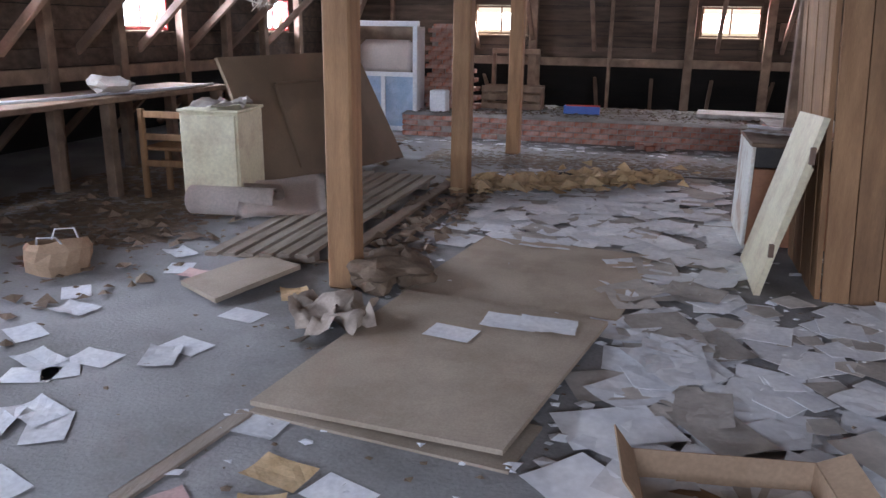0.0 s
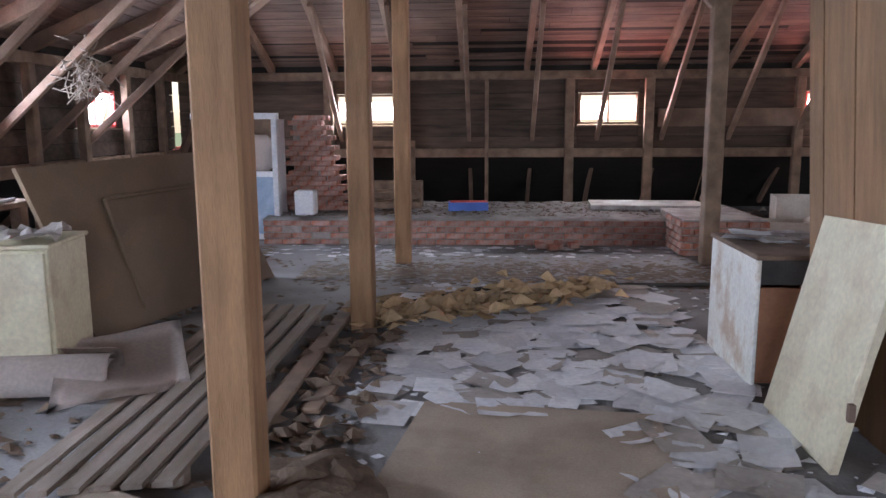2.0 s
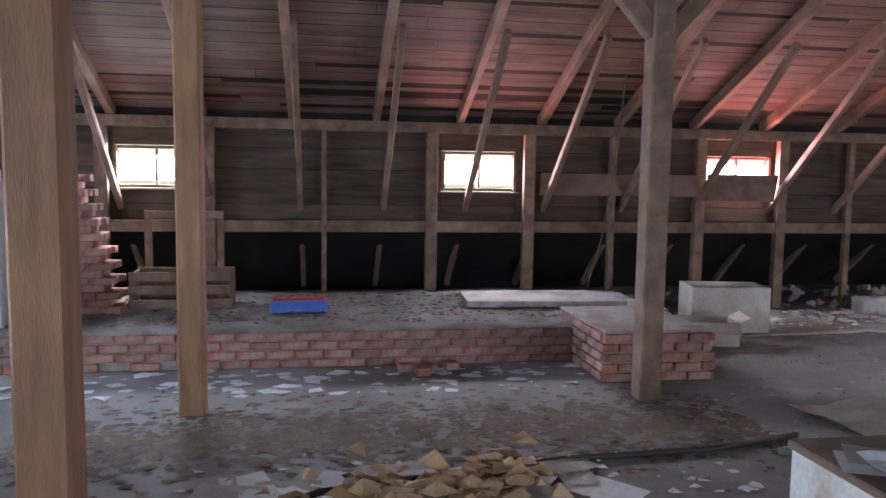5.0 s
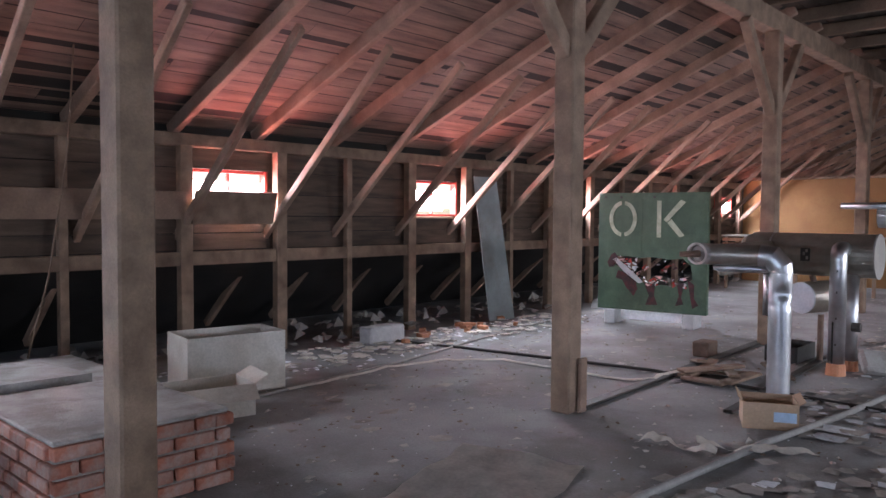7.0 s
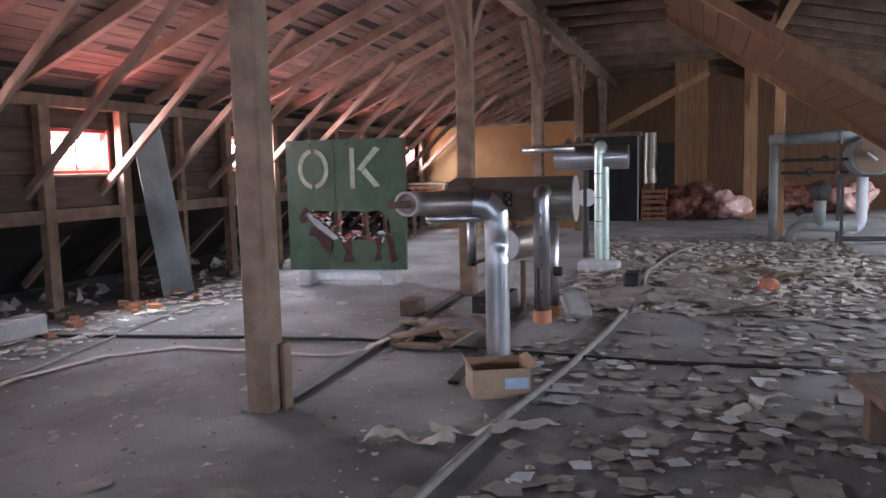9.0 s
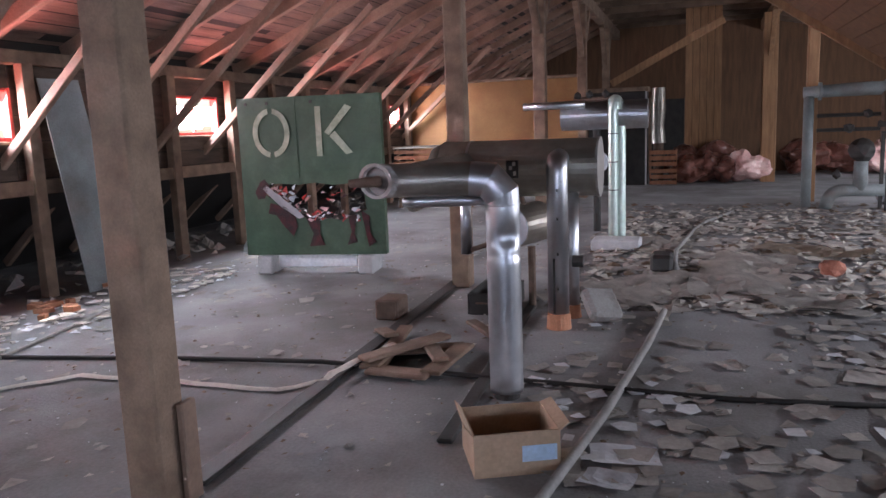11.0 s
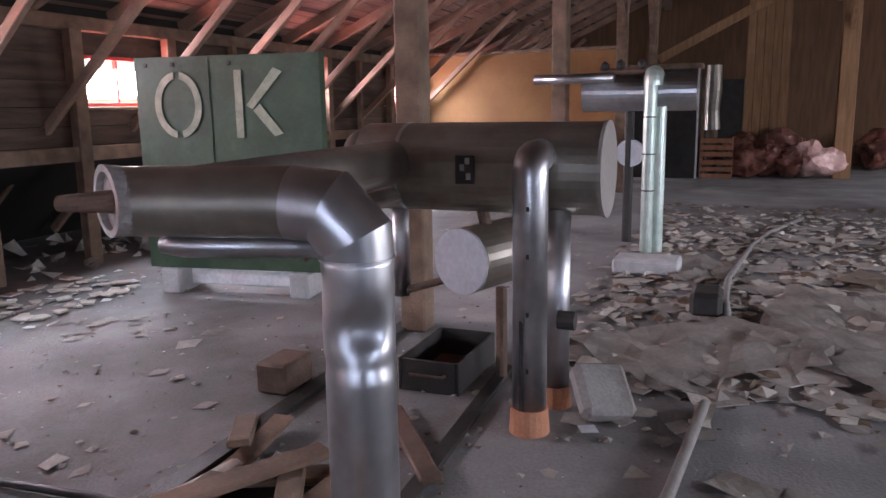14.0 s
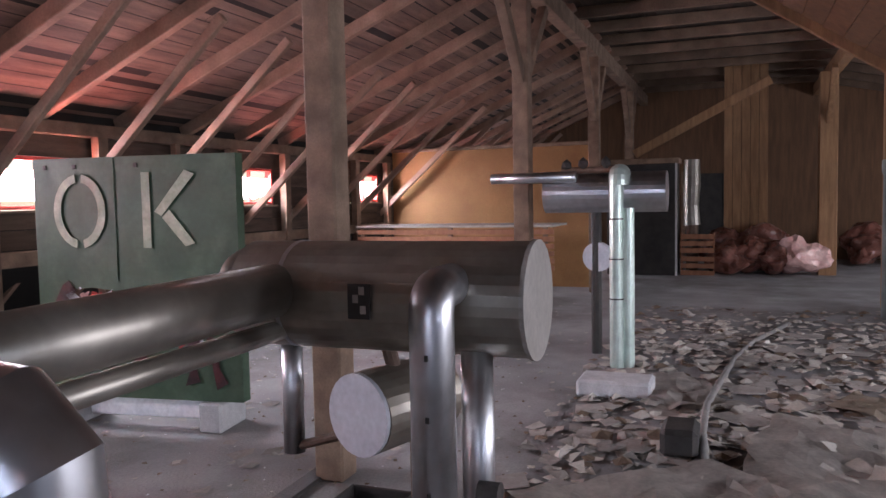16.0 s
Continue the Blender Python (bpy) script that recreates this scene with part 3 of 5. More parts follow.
for i in range(6):
    x0 = 2.785 + i * 0.152
    part("plank", slab([(x0, 4.25, 0.0), (x0 + 0.146, 4.25, 0.0), (x0 - 0.26 + 0.146, 4.26, 3.7), (x0 - 0.26, 4.26, 3.7)], 0.03 + 0.004 * (i % 2)), M_POST, pp)

# ---- cabinet and leaning cream door ----
cab = thing("cabinet", "low cabinet with peeling white side and red-brown open front", "cabinet", m=at(2.42, 5.32, 0))
CW, CD, CH = 0.62, 0.88, 0.79
part("side_panel", box(0, 0.025, 0, CD, 0.0, CH - 0.03, 0.004), M_WHITE, cab, "white paint peeling off in patches")
part("side_panel", box(CW - 0.025, CW, 0, CD, 0.0, CH - 0.03, 0.004), M_REDWOOD, cab)
part("back_panel", box(0.026, CW - 0.026, CD - 0.02, CD, 0.03, CH - 0.03, 0.002), M_REDWOOD, cab)
part("bottom", box(0.026, CW - 0.026, 0.01, CD - 0.021, 0.03, 0.05, 0.002), M_REDWOOD, cab)
part("front_panel", box(0.026, CW - 0.026, 0.0, 0.02, 0.05, CH - 0.19, 0.003), M_REDWOOD, cab)
# Black board paints the shade inside the missing drawer's gap.
part("drawer_recess", box(0.026, CW - 0.026, 0.08, 0.1, CH - 0.19, CH - 0.04, 0.002), M_BLACK, cab)
part("top", box(-0.012, CW + 0.012, -0.015, CD + 0.012, CH - 0.03, CH, 0.006), M_OLD, cab)
yd = thing("leaning_board", "cream painted panel leaning against upright boards", "board")
part("panel", slab([(2.40, 4.22, 0.0), (2.39, 5.02, 0.0), (2.655, 5.06, 1.05), (2.655, 4.26, 1.09)], 0.035), M_CREAM, yd)
part("batten", beam((2.50, 4.28, 0.35), (2.62, 4.28, 0.80), 0.05, 0.05), M_CREAM, yd)
part("hinge", box(2.60, 2.63, 4.20, 4.23, 0.82, 0.92, 0.003), M_RUST, yd)
part("hinge", box(2.45, 2.48, 4.20, 4.23, 0.25, 0.33, 0.003), M_RUST, yd)

# ---- fibreboard sheets on the aisle floor ----
single("fibreboard_sheet", slab([(0.20, 2.02, 0.012), (1.30, 1.88, 0.05), (1.58, 3.36, 0.03), (0.39, 3.55, 0.02)], 0.022), M_FIBRE, "large loose brown fibreboard sheet lying on the floor", "board", "loose boards")
single("fibreboard_sheet", slab([(0.34, 3.58, 0.006), (1.62, 3.40, 0.008), (1.80, 4.85, 0.006), (0.55, 5.0, 0.006)], 0.012), M_FIBRE, "flat brown fibreboard sheet half covered in paper", "board", "loose boards")
single("fibreboard_sheet", slab([(0.22, 1.97, 0.002), (1.33, 1.84, 0.002), (1.40, 2.2, 0.002), (0.3, 2.4, 0.002)], 0.012), M_FIBRE, "second fibreboard sheet under the first", "board", "loose boards")
single("small_board", slab([(-0.96, 3.26, 0.02), (-0.59, 3.04, 0.02), (-0.36, 3.66, 0.06), (-0.72, 3.82, 0.06)], 0.03), M_FIBRE, "small pale board lying beside the post", "board", "loose boards")

# ---- slatted pallet, lino roll ----
pal = thing("slatted_pallet", "weathered grey slatted wooden pallet on the floor", "pallet")
for i in range(6):
    a, b = (i + 0.1) / 6, (i + 0.78) / 6
    lx = lambda k: -1.06 + 0.70 * k
    ux = lambda k: -1.16 + 0.80 * k
    ly = lambda k: 3.66 + 0.16 * k
    part("slat", slab([(lx(a), ly(a), 0.085), (lx(b), ly(b), 0.085), (ux(b), 6.85, 0.085), (ux(a), 6.8, 0.085)], 0.024), M_SLAT, pal)
for y in (3.95, 5.3, 6.6):
    part("bearer", box(-1.12, -0.40, y, y + 0.09, 0.0, 0.083, 0.006), M_SLAT, pal)
single("loose_plank", beam((-0.25, 4.3, 0.05), (-0.22, 7.2, 0.05), 0.12, 0.03), M_OLD, "loose old plank lying beside the pallet", "plank", "loose planks")
single("loose_plank", beam((-0.05, 4.8, 0.02), (0.05, 6.3, 0.02), 0.10, 0.03), M_OLD, "loose old plank lying beside the pallet", "plank", "loose planks")
lr = thing("linoleum_roll", "half unrolled pinkish linoleum roll draped over the pallet", "floor covering")
spiral = bmesh.new()
prev = None
for k in range(60):
    a = k / 59
    ang = 2 * math.pi * 2.6 * a
    r = 0.06 + 0.085 * a
    yy, zz = 4.92 + r * math.cos(ang - 2.2), 0.15 + r * math.sin(ang - 2.2)
    pair = [spiral.verts.new((-1.95, yy, zz)), spiral.verts.new((-1.22, yy + 0.1, zz))]
    if prev:
        spiral.faces.new((prev[0], prev[1], pair[1], pair[0]))
    prev = pair
bmesh.ops.solidify(spiral, geom=spiral.faces[:], thickness=0.006)
part("roll", spiral, M_LINO, lr, smooth=True)
sh = bmesh.new()
rows = []
for j in range(9):
    v = j / 8
    rows.append([sh.verts.new((-1.30 + 0.56 * v - 0.38 * u, 4.47 + 0.46 * v + 0.80 * u, 0.118 + 0.015 * math.sin(v * 5 + u * 3) + 0.14 * u * u)) for u in (0, .2, .4, .6, .8, 1)])
for a, b in zip(rows, rows[1:]):
    for i in range(5):
        sh.faces.new((a[i], a[i + 1], b[i + 1], b[i]))
bmesh.ops.solidify(sh, geom=sh.faces[:], thickness=0.006)
part("unrolled_end", sh, M_LINO, lr, smooth=True)

# ---- cream cupboard, chair, leaning brown panels ----
cup = thing("cupboard", "small cream painted cupboard with paper on top", "cupboard", m=at(-2.03, 4.93, 0, 8))
part("body", box(0, 0.5, 0, 0.55, 0.04, 0.86, 0.008), M_CREAM, cup)
part("top", box(-0.015, 0.515, -0.015, 0.565, 0.86, 0.885, 0.006), M_CREAM, cup)
part("plinth", box(0.02, 0.48, 0.02, 0.53, 0, 0.04, 0.003), M_OLD, cup)
part("door", box(0.02, 0.48, -0.018, -0.001, 0.08, 0.84, 0.005), M_CREAM, cup)
single("crumpled_paper", sheet(0.4, 0.35, 8, 8, 0.07, 3, 0.02), M_PAPERD, "crumpled dirty paper on the cupboard", "paper", smooth=False, m=at(-1.75, 5.15, 0.886, 20))
ch = thing("chair", "old wooden chair beside the cream cupboard", "chair", m=at(-2.75, 5.35, 0, 5))
for x in (0.0, 0.42):
    for y in (0.0, 0.4):
        part("leg", box(x, x + 0.05, y, y + 0.05, 0, 0.82 if y == 0 else 0.44, 0.006), M_POST, ch)
part("seat", box(-0.02, 0.5, 0.052, 0.47, 0.44, 0.47, 0.008), M_POST, ch)
for z in (0.30, 0.54, 0.74):
    part("rail", box(0.052, 0.418, 0.012, 0.04, z, z + 0.06, 0.005), M_POST, ch)
bp = thing("wardrobe_panel", "large brown panelled wardrobe side leaning at an angle", "panel")
part("sheet", slab([(-1.72, 5.75, 0.10), (-1.28, 8.42, 0.0), (-1.62, 7.72, 1.29), (-2.02, 5.50, 1.27)], 0.03), M_PANEL, bp)
part("inset", slab([(-1.63, 6.35, 0.22), (-1.36, 7.95, 0.16), (-1.55, 7.48, 1.0), (-1.79, 6.2, 1.0)], -0.012), M_PANEL, bp)
for a, b in (((-1.62, 6.3, 0.2), (-1.79, 6.15, 1.02)), ((-1.79, 6.15, 1.02), (-1.55, 7.52, 1.02))):
    part("moulding", beam(a, b, 0.03, 0.03), M_PANEL, bp)
single("prop_crate", box(-2.5, -1.95, 6.3, 7.5, 0, 0.75, 0.02), M_OLD, "old wooden chest behind the leaning panels", "chest")
# workbench ledge along the side wall
wb = thing("workbench", "long rough plank workbench along the eave wall", "workbench")
part("tabletop", box(-3.75, -2.95, 3.2, 7.3, 0.86, 0.91, 0.01), M_OLD, wb)
for y in (3.5, 5.3, 7.1):
    part("leg", box(-3.1, -3.0, y, y + 0.1, 0, 0.86, 0.006), M_OLD, wb)
    part("leg", box(-3.7, -3.6, y, y + 0.1, 0, 0.86, 0.006), M_OLD, wb)
single("crumpled_paper", lump(0.22, 5, 0.4, 0.6), M_PAPERD, "crumpled paper heap on the workbench", "paper", m=at(-3.2, 5.6, 0.91))
single("white_cable", tube([(-3.3, 4.4, 0.925), (-3.1, 4.9, 0.93), (-3.15, 5.5, 0.925), (-3.0, 6.4, 0.925), (-3.05, 7.1, 0.925)], 0.014, 8), M_PAPER, "white cable lying along the workbench", "cable", smooth=True)
fr = thing("picture_frame", "small empty wooden frame standing on the chest", "frame", m=at(-2.3, 6.4, 0.75, 10))
for z in (0.0, 0.16):
    part("bar", box(0, 0.3, 0, 0.03, z, z + 0.03, 0.004), M_OLD, fr)
for x in (0.0, 0.27):
    part("stile", box(x, x + 0.03, 0.001, 0.029, 0.03, 0.16, 0.003), M_OLD, fr)
# straw bundle hung from the roof
st = bmesh.new()
for k in range(120):
    a = Vector((-3.0 + R.gauss(0, .09), 8.3 + R.gauss(0, .10), 2.0 + R.gauss(0, .11)))
    tube([a, a + Vector((R.uniform(-.15, .15), R.uniform(-.15, .15), R.uniform(-.15, .1)))], 0.007, 4, st)
single("straw_bundle", st, M_SLAT, "ragged bundle of dry straw hung from a strut", "straw", kind="stuff")

# ---- bag, box, rags near the start ----
bag = thing("shopping_bag", "slumped brown paper bag with white cord handles", "bag", m=at(-1.93, 3.36, 0, 15) @ Matrix.Diagonal((0.95, 0.95, 0.62, 1)))
b = tube([(0, 0, 0), (0, 0, 0.14), (0.01, 0, 0.25), (0.0, 0.01, 0.30)], [0.2, 0.23, 0.2, 0.17], 14, cap=False)
for v in b.verts:
    v.co += Vector((noise.noise(v.co * 6) * 0.05, noise.noise(v.co * 6 + Vector((9, 0, 0))) * 0.05, noise.noise(v.co * 5 + Vector((0, 7, 0))) * 0.05 if v.co.z > 0.1 else 0))
part("body", b, M_CARD, bag)
part("base", tube([(0, 0, 0.0), (0, 0, 0.012)], 0.19, 14), M_CARD, bag)
for s in (-1, 1):
    part("handle", tube([(-0.09, s * 0.1, 0.27), (-0.07, s * 0.12, 0.38), (0.06, s * 0.13, 0.39), (0.1, s * 0.1, 0.28)], 0.008, 6), M_PAPER, bag)
def carton(name, label, w, d, h, m, material, flaps=True, stripe=None):
    c = thing(name, label, "box", "cardboard boxes", m=m)
    t = 0.006
    part("wall", box(-w / 2, w / 2, -d / 2, -d / 2 + t, 0, h, 0), material, c)
    part("wall", box(-w / 2, w / 2, d / 2 - t, d / 2, 0, h, 0), material, c)
    part("wall", box(-w / 2, -w / 2 + t, -d / 2 + t + .001, d / 2 - t - .001, 0, h, 0), material, c)
    part("wall", box(w / 2 - t, w / 2, -d / 2 + t + .001, d / 2 - t - .001, 0, h, 0), material, c)
    part("bottom", box(-w / 2 + t + .001, w / 2 - t - .001, -d / 2 + t + .001, d / 2 - t - .001, 0.002, 0.008, 0), material, c)
    if flaps:
        f = (0.22 if flaps == "side" else 0.45) * min(w, d)
        if flaps != "side":
            part("flap", slab([(-w / 2, -d / 2, h), (w / 2, -d / 2, h), (w / 2 - .02, -d / 2 - f * .75, h - f * .5), (-w / 2 + .02, -d / 2 - f * .8, h - f * .45)], t), material, c)
        part("flap", slab([(w / 2, -d / 2, h), (w / 2, d / 2, h), (w / 2 + f * .6, d / 2 - .02, h + f * .35), (w / 2 + f * .6, -d / 2 + .02, h + f * .3)], t), material, c)
        part("flap", slab([(-w / 2, d / 2, h), (-w / 2, -d / 2, h), (-w / 2 - f * .4, -d / 2 + .02, h + f * .5), (-w / 2 - f * .4, d / 2 - .02, h + f * .6)], t), material, c)
    if stripe:
        part("print", box(*stripe), M_GLASSBLUE, c, "faded blue print")
    return c


carton("cardboard_box", "open torn brown cardboard box on the papers", 0.62, 0.36, 0.13, at(2.08, 1.80, 0, 8), M_CARD)
single("crumpled_cloth", sheet(0.42, 0.5, 14, 14, 0.13, 11, 0.0), M_CLOTH, "crumpled dirty pink cloth at the foot of the post", "cloth", smooth=True, m=at(0.14, 3.02, 0, 30))
for i, (x, y) in enumerate(((0.18, 3.6), (0.30, 3.78), (0.12, 3.85))):
    single("rag", lump(0.18, 20 + i, 0.5, 0.8, 3), M_RAG, "heap of brown rags at the foot of the post", "rag", "rags", m=at(x, y, 0, 40 * i))

# ---- glazed blue cupboard, crate, flue in the corner ----
gc = thing("glazed_cupboard", "tall white-framed glazed cupboard with dusty blue doors", "cupboard", m=at(-2.92, 10.75, 0))
GW, GH = 1.10, 1.66
for x in (0.0, GW / 2 - 0.035, GW - 0.07):
    part("stile", box(x, x + 0.07, 0, 0.05, 0, 0.838 if 0.1 < x < 0.6 else GH - 0.08, 0.006), M_PAPER, gc)
part("cornice", box(-0.02, GW + 0.02, -0.02, 0.07, GH - 0.079, GH, 0.008), M_PAPER, gc)
for z in (0.02, 0.84):
    part("rail", box(0.071, GW - 0.071, 0.004, 0.046, z, z + 0.07, 0.004), M_PAPER, gc)
part("lower_pane", box(0.071, GW / 2 - 0.036, 0.02, 0.026, 0.09, 0.84, 0), M_GLASSBLUE, gc, "dusty blue glass")
part("lower_pane", box(GW / 2 + 0.036, GW - 0.071, 0.02, 0.026, 0.09, 0.84, 0), M_GLASSBLUE, gc, "dusty blue glass")
part("back", box(0.02, GW - 0.02, 0.40, 0.42, 0, GH - 0.08, 0.003), M_OLD, gc)
part("side_panel", box(0, 0.025, 0.051, 0.40, 0, GH - 0.08, 0.003), M_PAPER, gc)
part("side_panel", box(GW - 0.025, GW, 0.051, 0.40, 0, GH - 0.08, 0.003), M_PAPER, gc)
part("shelf", box(0.026, GW - 0.026, 0.052, 0.39, 0.86, 0.88, 0.003), M_PAPER, gc)
single("pillow", add_box(bmesh.new(), Matrix.Translation((0, 0, 0.25)), 0.86, 0.28, 0.50, 0.09), M_LINO, "grubby pink cushion stuffed on the shelf", "cushion", smooth=True, m=at(-2.37, 10.98, 0.882))
single("white_can", box(-1.62, -1.36, 10.75, 10.98, 0.335, 0.66, 0.02), M_PAPER, "white plastic canister on the brick plinth", "canister")

def bricks_wall(parent, p, q, h, normal, seed, courses, mat_core=M_MORTAR, L=0.245, H=0.075):
    """Brick faces along the line p to q, proud of a mortar core."""
    rr = random.Random(seed)
    p, q = Vector(p), Vector(q)
    d = (q - p).normalized()
    n = Vector(normal)
    length = (q - p).length
    ang = math.degrees(math.atan2(d.y, d.x))
    for c in range(courses):
        x = -0.12 * (c % 2)
        while x < length - 0.02:
            a, b = max(x, 0), min(x + L - 0.012, length)
            if b - a > 0.05 and rr.random() > 0.03:
                mid = p + d * ((a + b) / 2) + n * (0.0 + rr.uniform(-0.004, 0.008))
                w = b - a
                key = min(BRICKS, key=lambda k: abs(k - w))
                part("brick", BRICKS[key], None, parent, m=pose(mid.x, mid.y, p.z + c * (h / courses) + H / 2, rr.uniform(-1, 1), rr.uniform(-.8, .8), ang + rr.uniform(-1, 1)))
            x += L


BRICKS = {}
for w in (0.08, 0.12, 0.17, 0.205, 0.233):
    BRICKS[w] = mesh_of("brick", add_box(bmesh.new(), Matrix.Identity(4), w, 0.11, 0.064, 0.006), M_BRICK)
BRICKS = dict(BRICKS)
plinth = thing("brick_plinth", "low dusty red brick plinth with a mortar-covered top", "plinth")
part("core", box(-1.95, 3.12, 10.47, 12.55, 0, 0.315, 0.01), M_MORTAR, plinth)
tp = bmesh.new()
gx, gy = 60, 24
vs = [[tp.verts.new((-1.97 + 5.08 * i / gx, 10.44 + 2.12 * j / gy, 0.335 + 0.022 * noise.noise(Vector((i * .35, j * .4, 2))) + 0.012 * noise.noise(Vector((i * 1.1, j * 1.2, 5))) - (0.02 if j == 0 else 0))) for j in range(gy + 1)] for i in range(gx + 1)]
for i in range(gx):
    for j in range(gy):
        tp.faces.new((vs[i][j], vs[i + 1][j], vs[i + 1][j + 1], vs[i][j + 1]))
bmesh.ops.solidify(tp, geom=tp.faces[:], thickness=0.02)
part("dusty_top", tp, M_DUST, plinth, "grey dust and mortar", smooth=True)
bricks_wall(plinth, (-1.95, 10.50, 0), (3.10, 10.50, 0), 0.32, (0, -1, 0), 1, 4)
pier = thing("brick_pier", "square red brick pier with crumbling whitewash beside the post", "pier")
part("core", box(3.13, 4.06, 9.73, 10.9, 0, 0.40, 0.01), M_MORTAR, pier)
bricks_wall(pier, (3.12, 9.76, 0), (4.06, 9.76, 0), 0.41, (0, -1, 0), 2, 5)
bricks_wall(pier, (3.16, 10.48, 0), (3.16, 9.70, 0), 0.41, (-1, 0, 0), 3, 5)
bricks_wall(pier, (4.03, 9.70, 0), (4.03, 10.9, 0), 0.41, (1, 0, 0), 4, 5)
part("dusty_top", box(3.12, 4.06, 9.72, 10.92, 0.40, 0.425, 0.008), M_DUST, pier, "grey dust")
single("stone_slab", slab([(2.30, 11.35, 0.35), (3.95, 11.25, 0.35), (3.85, 12.0, 0.35), (2.35, 12.1, 0.35)], 0.06), M_DUST, "flat grey mortar slab on the plinth", "slab")
single("plinth_extension", box(3.13, 4.3, 10.93, 12.5, 0, 0.33, 0.01), M_DUST, "low rubble step behind the pier", "plinth")
flue = thing("brick_flue", "broken slanting brick flue in the corner", "flue")
for c in range(19):
    z = 0.34 + c * 0.068
    off = -0.32 * (c / 18) ** 1.3
    for i in range(4 if c < 7 else 3 if c < 14 else 2):
        for j in range(3):
            part("brick", BRICKS[0.205], None, flue, m=pose(-1.1 + off - i * 0.215 - 0.1 * (c % 2) + R.uniform(-.02, .02), 11.35 + j * 0.12, z + 0.034, 0, 0, R.uniform(-4, 4)))
part("mortar_core", slab([(-1.75, 11.32, 0.34), (-1.12, 11.32, 0.34), (-1.42, 11.32, 1.6), (-1.75, 11.32, 1.6)], -0.26), M_MORTAR, flue, "pale crumbling mortar")
cr = thing("slatted_crate", "empty slatted wooden crate on the plinth", "crate", m=at(-0.98, 11.5, 0.345))
for z in (0.0, 0.14, 0.27):
    part("slat", box(0, 0.95, 0, 0.02, z, z + 0.09, 0.004), M_OLD, cr)
    part("slat", box(0, 0.95, 0.42, 0.44, z, z + 0.09, 0.004), M_OLD, cr)
for x in (0.0, 0.93):
    part("end_panel", box(x, x + 0.02, 0.021, 0.419, 0, 0.34, 0.004), M_OLD, cr)
of = thing("open_frame", "grey wooden frame standing behind the crate", "frame", m=at(-0.95, 12.1, 0.345))
for x in (0.0, 0.72):
    part("stile", box(x, x + 0.07, 0, 0.05, 0, 0.84, 0.005), M_OLD, of)
part("head", box(0, 0.79, 0, 0.05, 0.841, 0.92, 0.005), M_OLD, of)
bb = thing("blue_tray", "small open tray with blue front and red end", "tray", m=at(0.37, 11.2, 0.345, 3))
part("front", box(0, 0.54, 0, 0.018, 0, 0.115, 0.003), M_BLUE, bb)
part("back", box(0, 0.54, 0.26, 0.278, 0, 0.115, 0.003), M_RED, bb)
part("end", box(0, 0.018, 0.019, 0.259, 0, 0.115, 0.003), M_BLUE, bb)
part("end", box(0.522, 0.54, 0.019, 0.259, 0, 0.115, 0.003), M_RED, bb)
part("base", box(0.019, 0.521, 0.019, 0.259, 0, 0.012, 0), M_OLD, bb)
carton("cardboard_box", "large open pale cardboard box behind the pier", 0.85, 0.5, 0.5, at(5.3, 11.75, 0, -10), M_CARDW, False)
carton("cardboard_box", "small low pale cardboard box before a larger one", 0.62, 0.4, 0.24, at(4.72, 11.1, 0, -12), M_CARDW, True)
single("hanging_wire", tube([(4.25, 12.2, 3.0), (4.22, 12.3, 2.0), (4.1, 12.4, 1.0), (3.95, 12.45, 0.35)], 0.008, 6), M_OLD, "thin wire hanging from the rafters", "wire", smooth=True)
for i, (x, y, r) in enumerate(((1.55, 10.25, 10), (1.75, 10.2, 60), (1.95, 10.28, 15), (1.68, 10.12, 100))):
    single("loose_brick", BRICKS[0.12].copy(), None, "loose broken brick lying before the plinth", "brick", "loose bricks", m=pose(x, y, 0.034, 0, 0, r))

# ---- eave clutter ----
single("concrete_block", box(7.6, 8.15, 12.45, 12.67, 0, 0.2, 0.02), M_STONE, "grey concrete block at the eave", "block")
single("metal_sheet", slab([(10.15, 12.78, 0.0), (10.65, 12.72, 0.0), (10.45, 12.93, 2.05), (9.98, 12.96, 2.05)], 0.012), M_GREY, "tall grey metal sheet leaning on the studs", "sheet")
for i, (x, y) in enumerate(((12.7, 12.15), (13.1, 12.1))):
    t = bmesh.new()
    pr = None
    for k in range(9):
        a = math.pi * k / 8
        row = [t.verts.new((yy, 0.16 * math.cos(a), 0.14 * math.sin(a))) for yy in (0, .42)]
        if pr:
            t.faces.new((pr[0], pr[1], row[1], row[0]))
        pr = row
    bmesh.ops.solidify(t, geom=t.faces[:], thickness=0.02)
    single("ridge_tile", t, M_STONE, "pale curved ridge tile lying on the floor", "tile", "ridge tiles", m=at(x, y, 0.005, 95 + 15 * i))
single("hinged_shutter", slab([(3.5, 13.0, 1.45), (5.6, 13.0, 1.45), (5.6, 12.96, 1.72), (3.5, 12.96, 1.72)], 0.03), M_RAFT, "wide board nailed across the studs", "board")
single("window_board", slab([(5.66, 12.975, 1.40), (6.62, 12.975, 1.40), (6.62, 12.90, 1.735), (5.66, 12.90, 1.735)], 0.025), M_OLD, "board covering the lower half of a window", "board")

# ---- green sign ----
sg = thing("green_sign", "green sheet-metal sign with stencilled letters and torn hole", "sign", m=at(11.25, 11.68, 0.0, -82))
